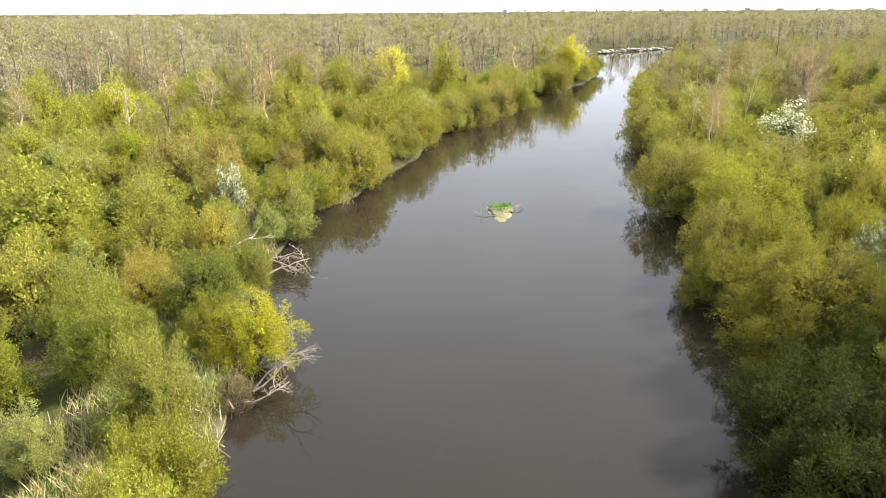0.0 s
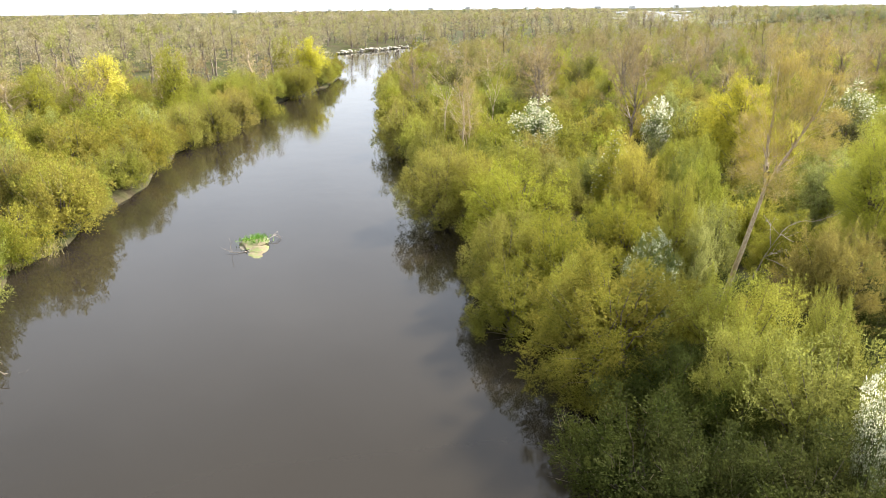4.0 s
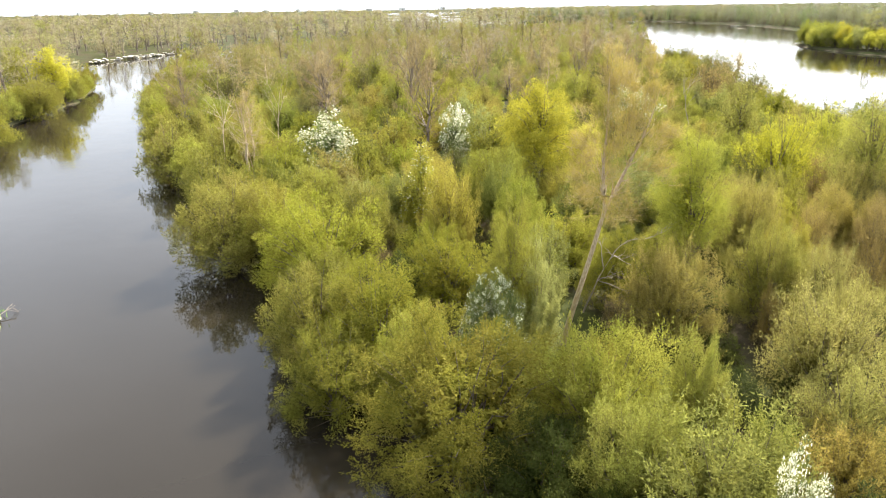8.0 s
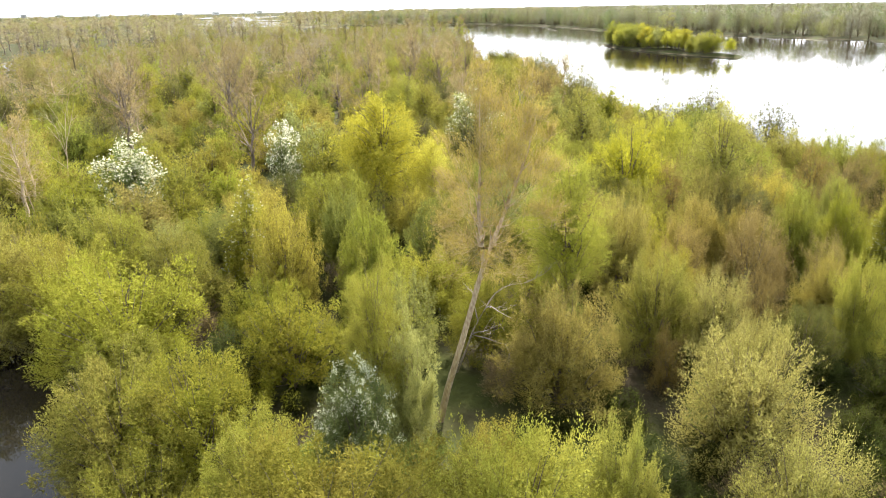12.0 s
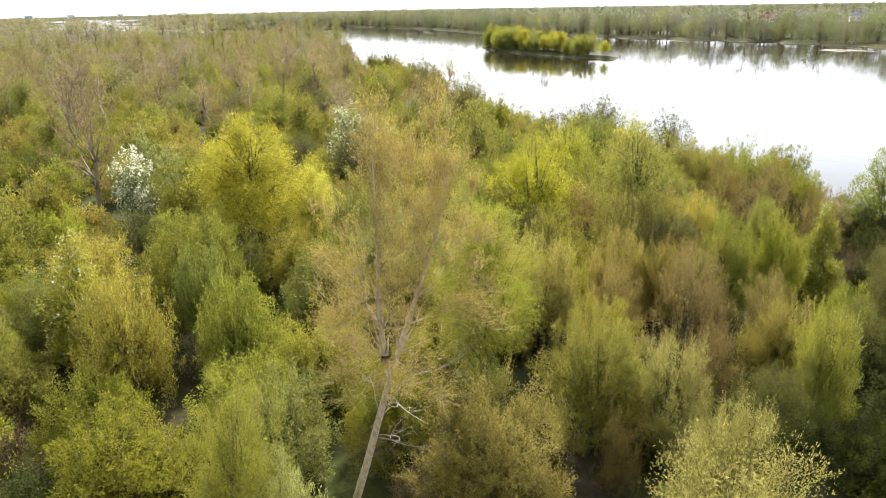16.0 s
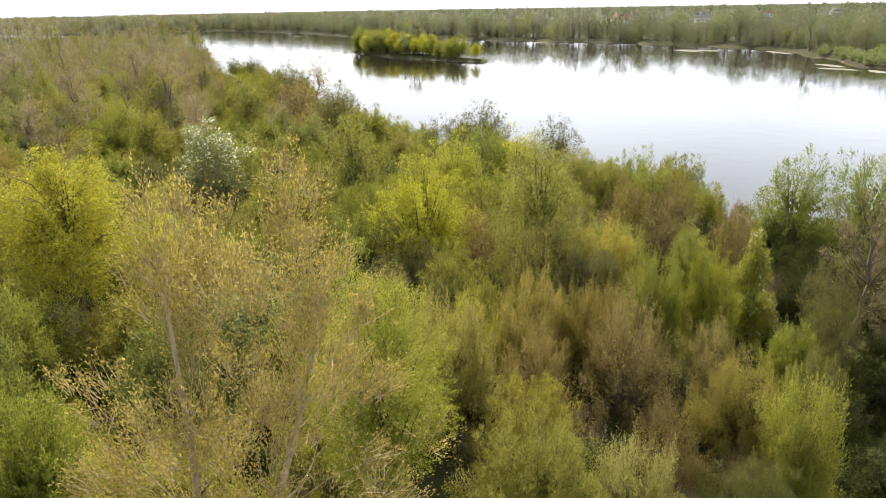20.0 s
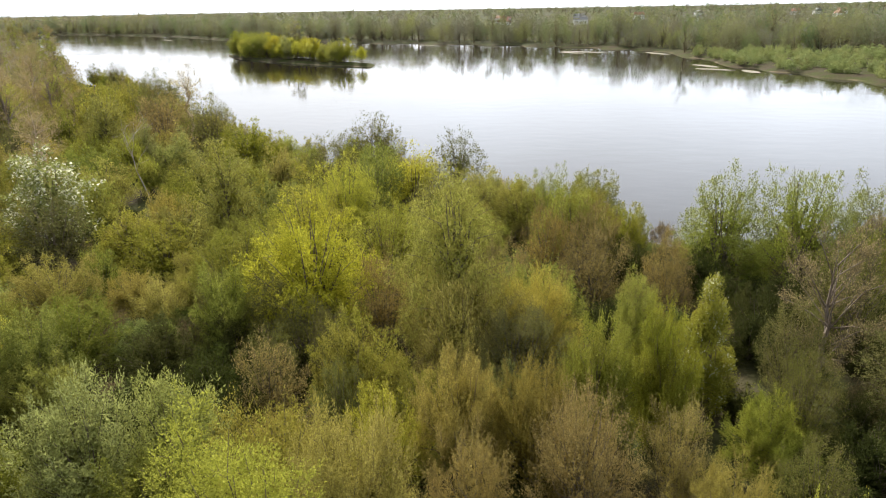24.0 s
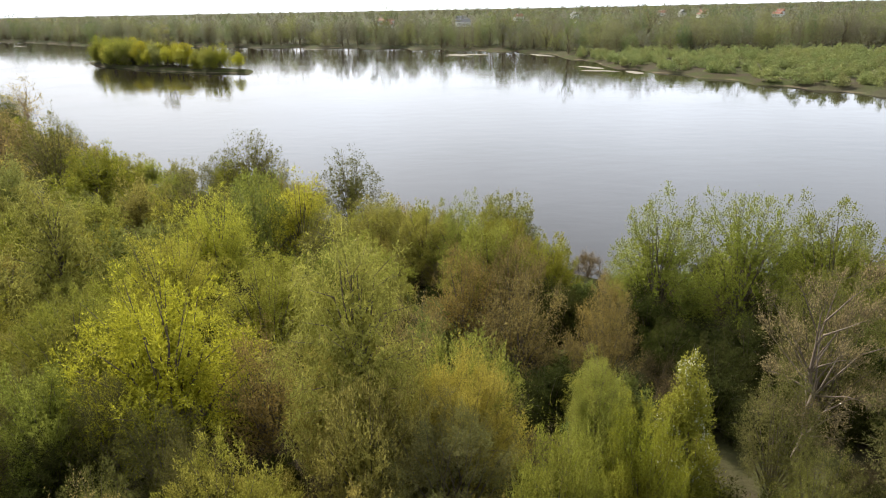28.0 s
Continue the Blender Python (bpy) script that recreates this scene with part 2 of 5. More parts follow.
# two tints of each kind of foliage
LEAF = {
    "olive": leaf_material("olive_willow_leaves", (0.242, 0.242, 0.042), (0.245, 0.21, 0.052)),
    "lime": leaf_material("lime_willow_leaves", (0.252, 0.265, 0.045), (0.262, 0.242, 0.053)),
    "yellow": leaf_material("golden_willow_leaves", (0.47, 0.43, 0.06), (0.41, 0.385, 0.06)),
    "sallow": leaf_material("yellow_olive_willow_leaves", (0.36, 0.338, 0.052), (0.325, 0.31, 0.052)),
    "green": leaf_material("fresh_green_leaves", (0.175, 0.215, 0.058), (0.215, 0.225, 0.065)),
    "tan": leaf_material("bronze_young_leaves", (0.302, 0.256, 0.06), (0.286, 0.23, 0.068)),
    "mid": leaf_material("mid_green_leaves", (0.20, 0.215, 0.045), (0.226, 0.222, 0.05)),
    "dusk": leaf_material("dull_olive_leaves", (0.142, 0.143, 0.040), (0.134, 0.119, 0.044)),
    "grey": leaf_material("grey_green_leaves", (0.264, 0.269, 0.070), (0.248, 0.241, 0.061)),
    "soft": leaf_material("soft_green_leaves", (0.28, 0.277, 0.058), (0.28, 0.262, 0.055)),
    "leafy": leaf_material("plum_leaves", (0.165, 0.20, 0.075), (0.20, 0.225, 0.09)),
    # leaf colour darkened to stand in for shade on foliage
    "deep": leaf_material("shade_darkened_leaves", (0.046, 0.058, 0.014), (0.066, 0.068, 0.018)),
    "bud": leaf_material("tan_buds", (0.342, 0.281, 0.100), (0.319, 0.243, 0.120)),
    "rose": leaf_material("rosy_buds", (0.27, 0.205, 0.10), (0.24, 0.175, 0.095)),
    "straw": leaf_material("yellow_poplar_leaves", (0.385, 0.30, 0.07), (0.365, 0.27, 0.08)),
    "wheat": leaf_material("straw_willow_leaves", (0.285, 0.262, 0.07), (0.265, 0.228, 0.07)),
    "budding": leaf_material("olive_brown_buds", (0.265, 0.205, 0.068), (0.235, 0.172, 0.065)),
    "silver": leaf_material("silver_green_leaves", (0.275, 0.28, 0.088), (0.25, 0.257, 0.08)),
    "white": leaf_material("white_blossom", (0.66, 0.64, 0.50), (0.56, 0.56, 0.40), 0.5),
}


# ---------------------------------------------------------------- mesh tools
def mesh_from(name, verts, faces, material, smooth=False):
    me = bpy.data.meshes.new(name)
    me.from_pydata(verts.tolist() if hasattr(verts, "tolist") else verts, [], faces.tolist() if hasattr(faces, "tolist") else faces)
    me.materials.append(material)
    if smooth:
        me.polygons.foreach_set("use_smooth", [True] * len(me.polygons))
    me.update()
    return me


class Shape:
    """Collects tubes and leaves as triangles."""

    def __init__(self):
        self.v, self.f, self.n = [], [], 0

    def add(self, v, f):
        self.v.append(np.asarray(v, float))
        self.f.append(np.asarray(f, int) + self.n)
        self.n += len(v)

    def tube(self, pts, radii, sides=6, root=None):
        """A tapering limb; root: vertices of an earlier limb from which it grows."""
        pts = np.asarray(pts, float)
        k = len(pts)
        t = np.gradient(pts, axis=0)
        t /= np.linalg.norm(t, axis=1)[:, None] + 1e-9
        ref = np.where(np.abs(t[:, 2:3]) > 0.9, [[1.0, 0, 0]], [[0, 0, 1.0]])
        u = np.cross(t, ref)
        u /= np.linalg.norm(u, axis=1)[:, None] + 1e-9
        w = np.cross(t, u)
        a = np.linspace(0, 2 * math.pi, sides, endpoint=False)
        ring = pts[:, None] + np.asarray(radii)[:, None, None] * (np.cos(a)[None, :, None] * u[:, None] + np.sin(a)[None, :, None] * w[:, None])
        i, j = np.meshgrid(np.arange(k - 1), np.arange(sides), indexing="ij")
        i, j = i.ravel(), j.ravel()
        j2 = (j + 1) % sides
        f = np.concatenate([np.stack([i * sides + j, i * sides + j2, (i + 1) * sides + j2], 1), np.stack([i * sides + j, (i + 1) * sides + j2, (i + 1) * sides + j], 1)])
        if root is None:
            self.add(ring.reshape(-1, 3), f)
        else:
            f = np.where(f < sides, np.asarray(root)[np.minimum(f, sides - 1) % len(root)] - self.n, f - sides)
            self.add(ring[1:].reshape(-1, 3), f)

    def spikes(self, a, b, r):
        """Thin three-sided twigs from a to b, all at once."""
        n = len(a)
        d = b - a
        u = np.cross(d, [0.3, 0.5, 0.81])
        u /= np.linalg.norm(u, axis=1)[:, None] + 1e-9
        w = np.cross(d, u)
        w /= np.linalg.norm(w, axis=1)[:, None] + 1e-9
        v = np.stack([a + r * u, a + r * (-0.5 * u + 0.87 * w), a + r * (-0.5 * u - 0.87 * w), b], 1).reshape(-1, 3)
        o = np.arange(n)[:, None] * 4
        self.add(v, np.concatenate([o + [0, 1, 3], o + [1, 2, 3], o + [2, 0, 3]]))

    def leaves(self, p, d, length, width, rng, face=0.0):
        """One pointed leaf or leaf spray for each place p along d, its blade turned towards face."""
        n = len(p)
        d = d / (np.linalg.norm(d, axis=1)[:, None] + 1e-9)
        s = np.cross(d, rng.normal(scale=0.5, size=(n, 3)) + face)
        s /= np.linalg.norm(s, axis=1)[:, None] + 1e-9
        ln = length * rng.uniform(0.6, 1.35, (n, 1))
        wd = width * rng.uniform(0.6, 1.35, (n, 1))
        v = np.stack([p - 0.5 * wd * s, p + 0.5 * wd * s, p + ln * d], 1).reshape(-1, 3)
        self.add(v, np.arange(3 * n).reshape(-1, 3))

    def mesh(self, name, material, smooth=False):
        return mesh_from(name, np.concatenate(self.v), np.concatenate(self.f), material, smooth)


def bend(a, b, rise, rng, k=6, wob=0.05):
    """A curved line from a to b that leaves a upwards."""
    a, b = np.asarray(a, float), np.asarray(b, float)
    t = np.linspace(0, 1, k)[:, None]
    ctrl = a * 0.45 + b * 0.55
    ctrl[2] = a[2] + (b[2] - a[2]) * rise
    ctrl[:2] = a[:2] * (0.4 + 0.3 * rise) + b[:2] * (0.6 - 0.3 * rise)
    p = (1 - t) ** 2 * a + 2 * t * (1 - t) * ctrl + t ** 2 * b
    p[1:-1] += rng.normal(scale=wob * np.linalg.norm(b - a), size=(k - 2, 3)) * 0.5
    return p


def along(line, k=9):
    """A line of k points at even steps along a broken line."""
    line = np.asarray(line, float)
    run = np.concatenate([[0], np.cumsum(np.linalg.norm(np.diff(line, axis=0), axis=1))])
    return np.stack([np.interp(np.linspace(0, run[-1], k), run, line[:, i]) for i in range(3)], 1)


DETAIL = {0: (1.0, 1.0, 6), 1: (0.34, 1.55, 5), 2: (0.085, 2.8, 4), 3: (0.012, 5.8, 3), 4: (0.0055, 8.5, 3), 5: (0.024, 4.0, 3)}


def grow(spec, seed, level):
    """The meshes of one tree of a kind: trunk, branches and crown (and blossom), at unit size in metres."""
    rng = np.random.default_rng(seed)
    share, big, sides = DETAIL[level]
    H, R = spec["H"], spec["R"]
    clear, up, droop = spec["clear"], spec["up"], spec["droop"]
    stems, limbs = spec["stems"], spec["limbs"]
    wood, fine, green, flower = Shape(), Shape(), Shape(), Shape()
    lines = []
    tips = []
    golden = 2.39996
    prof = spec["profile"]
    # crown tips spread over the envelope
    for i in range(limbs):
        u = clear + (1 - clear) * ((i + 0.5) / limbs) ** 0.8
        az = i * golden + rng.uniform(-0.4, 0.4)
        lump = rng.uniform(*spec.get("lump", (0.82, 1.05)))
        r = R * prof(min(1.0, (u - clear) / (1 - clear))) * lump * (1 if i % 4 else 0.5)
        tips.append((r * math.cos(az), r * math.sin(az), H * min(1.0, u) * rng.uniform(0.90, 1.04), u, az))
    if stems == 1:
        lean = rng.normal(scale=0.04 * H, size=2)
        top = np.array([lean[0], lean[1], H * spec.get("leader", 0.8)])
        tr = bend((0, 0, -0.4), top, 0.5, rng, 9, 0.03)
        spine = spec.get("spine")
        if spine:
            tr = along(spine[0])
            mean = [along(line) for line in spine[1:]]
            tips = [(x + float(np.mean([np.interp(z, ln[:, 2], ln[:, 0]) for ln in mean])), y + float(np.mean([np.interp(z, ln[:, 2], ln[:, 1]) for ln in mean])), z, u, az) for x, y, z, u, az in tips]
        r0 = spec["girth"]
        wood.tube(tr, np.linspace(1.15, 0.62 if spine else 0.05, 9) * r0, sides + 2)
        starts = []
        arms = []
        for i in range(spec.get("forks", 0)):
            fa = i * 2 * math.pi / spec["forks"] + rng.uniform(-0.5, 0.5)
            k = 5 + (i * 2) % 4
            end = np.array([math.cos(fa) * R * (0.34 + 0.16 * (i % 2)), math.sin(fa) * R * (0.34 + 0.16 * (i % 2)), H * (0.99 - 0.07 * i)])
            arm = bend(tr[k], end, 0.35, rng, 9, 0.025)
            if spine:
                k, arm = 8, mean[i]
            first = wood.n - sides
            wood.tube(arm, np.linspace(0.66, 0.12, 9) * r0, sides, k * (sides + 2) + np.arange(sides + 2))
            arms.append((arm, first))
        for x, y, z, u, az in tips:
            if arms:
                arm, first = min(arms, key=lambda am: float(np.hypot(am[0][-1][0] - x, am[0][-1][1] - y)) + rng.uniform(0, 1.5))
                h = max(z - rng.uniform(0.06, 0.16) * H, arm[1][2])
                k = max(1, int(np.argmin(np.abs(arm[:, 2] - h))))
                starts.append((arm[k], first + k * sides + np.arange(sides)))
                continue
            h = min(z * rng.uniform(*spec.get("fork", (0.42, 0.7))), top[2] * 0.97)
            k = np.argmin(np.abs(tr[:, 2] - h))
            starts.append((tr[k], k * (sides + 2) + np.arange(sides + 2)))
    else:
        wood.tube([(0, 0, -0.5), (0, 0, 0.05), (0.03, 0, 0.25)], np.array([2.2, 1.9, 1.2]) * spec["girth"], 8)
        starts = [(np.array([0.03, 0, 0.25]), 16 + np.arange(8)) for i in range(limbs)]
    for (x, y, z, u, az), (s, root) in zip(tips, starts):
        line = bend(s, (x, y, z), 0.6 if droop < 0.3 else 0.95, rng, 6)
        n = np.linalg.norm(line[-1] - line[0])
        rad = spec["girth"] * (spec.get("limb", 0.45) if stems == 1 else 0.75) * min(1.0, 0.35 + n / (1.3 * H))
        pick = ([0, 1, 2, 3, 4, 5], [0, 1, 3, 5], [0, 2, 5], [0, 5], [0, 5], [0, 5])[level]
        wood.tube(line[pick], np.linspace(1, 0.06, 6)[pick] * rad, max(3, sides - 1), root)
        lines.append(line)
    lines = np.array(lines)
    # clumps of foliage: on the outer limbs, and over a lumpy crown surface
    mid = np.array([0, 0, H * (clear + 0.35 * (1 - clear))])
    if spec.get("spine"):
        mid = mid + np.array([lines[:, 5, 0].mean(), lines[:, 5, 1].mean(), 0])
    thin = spec.get("heart", 2600) == 0
    cs = spec.get("clump", 0.7)
    nc = limbs * 7 if thin else 1.35 * 2 * math.pi * R * 0.75 * H / (math.pi * cs ** 2)
    nc = max(14, int(nc * (1, 1, 0.55, 0.2, 0.13, 0.3)[level]))
    size = cs * (1, 1, 1.3, 2.0, 2.4, 1.7)[level] * rng.uniform(0.55, 1.45, (nc, 1))
    li = rng.integers(0, limbs, nc)
    tt = rng.uniform(spec.get("inner", 0.45), 1.0, nc) ** 0.6 * 4.999
    k0 = tt.astype(int)
    fr = (tt - k0)[:, None]
    hub = lines[li, k0] * (1 - fr) + lines[li, k0 + 1] * fr + rng.normal(scale=spec["lobe"] * 0.5, size=(nc, 3))
    low = 0.0 if prof is dome else -0.8
    dz = rng.uniform(low, 1.0, 6 * nc)
    girth = np.sqrt(np.clip(1 - dz ** 2, 0.04, 1)) if prof is dome else np.array([prof(min(1.0, (t - low) / (1 - low))) for t in dz])
    dz = rng.choice(dz, nc, p=girth / girth.sum())
    az = rng.uniform(0, 2 * math.pi, nc)
    ph = rng.uniform(0, 6.28, 6)
    lumps = 1 + spec.get("lumpy", 0.075) * (np.sin(3 * az + 4 * dz + ph[0]) + np.sin(5 * az - 3 * dz + ph[1]) + np.sin(7 * dz + 2 * az + ph[2])) + spec.get("rough", 0.03) * rng.normal(size=nc)
    if prof is dome:
        rr, zz = (1 - dz ** 2) ** 0.42, 0.07 + 0.93 * dz
    else:
        uu = (dz - low) / (1 - low)
        rr, zz = np.array([prof(min(1.0, v)) for v in uu]), clear + (1 - clear) * uu
    depth = rng.uniform(0.35, 1.0, nc) ** 0.5 * lumps
    shell = np.stack([R * rr * depth * np.cos(az), R * rr * depth * np.sin(az), H * (zz * (0.55 + 0.45 * depth))], 1)
    ev = rng.random(nc) < (0.0 if thin else max(0.5, spec.get("even", 0.6)))
    hub = np.where(ev[:, None], shell, hub)
    hub[:, 2] = np.maximum(hub[:, 2], 0.5)
    out = hub - mid
    out /= np.linalg.norm(out, axis=1)[:, None] + 1e-9
    # shoots that stand out of every clump
    ns = max(4, int((11 if thin else 7) * (1, 0.9, 0.8, 0.6, 0.6, 0.6)[level]))
    m = nc * ns
    ci = np.repeat(np.arange(nc), ns)
    v = rng.normal(size=(m, 3)) + 0.8 * out[ci] + np.array([0, 0, 0.4])
    v /= np.linalg.norm(v, axis=1)[:, None]
    a = hub[ci] + v * size[ci] * 0.35
    a[:, 2] = np.maximum(a[:, 2], 0.3)
    d = 0.6 * v + 0.3 * out[ci] + rng.normal(scale=0.25, size=(m, 3)) + np.array([0, 0, 0.7 * up])
    ln = 0.72 * spec["twig"] * rng.uniform(0.5, 1.3, (m, 1))
    tall = rng.random(m) < 0.7 * spec.get("leaders", 0.05)
    d[tall] = 0.35 * d[tall] + np.array([0, 0, 1.0])
    d /= np.linalg.norm(d, axis=1)[:, None]
    ln[tall] *= spec.get("reach", 1.9)
    b = a + d * ln
    b[:, 2] -= 1.5 * droop * ln[:, 0] * rng.uniform(0.5, 1.5, m)
    b[:, 2] = np.maximum(b[:, 2], 0.15)
    keep = rng.random(m) < min(1.0, spec.get("twig_show", 0.5) * (1 if level < 2 else 0.5))
    if keep.any():
        fine.spikes(a[keep], b[keep], spec.get("twig_r", 0.014) * (1 + 0.5 * level))

    def facing(pts):
        f = pts - mid
        return f / (np.linalg.norm(f, axis=1)[:, None] + 1e-9) + np.array([0, 0, 0.35])

    # leaves: some along the shoots, some round the body of each clump
    q = int(spec["leaves"] * share)
    L, W = spec["leaf"]
    ti = rng.integers(0, m, q)
    s = rng.uniform(0.08, 1.05, (q, 1)) ** 0.8
    p = a[ti] * (1 - s) + b[ti] * s + rng.normal(scale=0.06 * big ** 0.8, size=(q, 3))
    dd = (b - a)[ti]
    dd = dd / (np.linalg.norm(dd, axis=1)[:, None] + 1e-9) + rng.normal(scale=0.4, size=(q, 3))
    face = facing(p)
    body = rng.random(q) < (0.12 if thin else spec.get("body", 0.6))
    nb = int(body.sum())
    w = size[:, 0] ** 2
    bi = rng.choice(nc, nb, p=w / w.sum())
    v = rng.normal(size=(nb, 3))
    v /= np.linalg.norm(v, axis=1)[:, None]
    p[body] = hub[bi] + v * size[bi] * rng.random((nb, 1)) ** 0.42 * np.array([1, 1, 1.2 + 0.5 * droop])
    dd[body] = 0.7 * v + np.array([0, 0, 0.3 * up - droop]) + rng.normal(scale=0.55, size=(nb, 3))
    face[body] = v + 0.45 * out[bi] + np.array([0, 0, 0.25])
    p[:, 2] = np.maximum(p[:, 2], 0.1)
    # the shaded heart of the crown: fewer, broader sprays
    nh = int(1.6 * spec.get("heart", 2600) * (1.0, 0.8, 0.5, 0.0, 0.0, 0.0)[level])
    if nh:
        hp = (hub[rng.integers(0, nc, nh)] - mid) * rng.uniform(0.35, 0.72, (nh, 1)) + mid
        hb = (1.0, 1.15, 1.5, 2.0, 2.0, 2.0)[level]
        green.leaves(hp, rng.normal(size=(nh, 3)), 0.36 * hb, 0.24 * hb, rng, facing(hp))
    fl = spec.get("flower", 0.0)
    if fl:
        outer = (rng.random(nc) < 0.75)[np.where(body, 0, ci[ti])] & (rng.random(q) < fl * (0.35 + 0.9 * np.clip(p[:, 2] / H, 0, 1)))
        flower.leaves(p[outer], rng.normal(size=(outer.sum(), 3)), L * big * 0.9, W * big * 1.5, rng, face[outer])
        p, dd, face = p[~outer], dd[~outer], face[~outer]
    green.leaves(p, dd, L * big, W * big, rng, face)
    # bring the crown to its stated height and radius
    kz = H / np.percentile(p[:, 2], 99.7)
    kr = R / np.percentile(np.hypot(p[:, 0], p[:, 1]), 97)
    if spec.get("spine"):
        return wood, fine, green, flower
    for shape in (wood, fine, green, flower):
        shape.v = [v * np.array([kr, kr, kz]) for v in shape.v]
    return wood, fine, green, flower


def dome(u):
    return math.sqrt(max(0.0, 1 - (u * 0.97) ** 2.6)) * (0.8 + 0.35 * min(1, u * 3))


def ball(u):
    return max(0.18, math.sin(math.pi * (0.12 + 0.84 * u)) ** 0.7)


def cone(u):
    return max(0.08, (1 - u) ** 0.75)


def vase(u):
    return 0.35 + 0.65 * math.sin(math.pi * min(1.0, 0.15 + 0.62 * u))


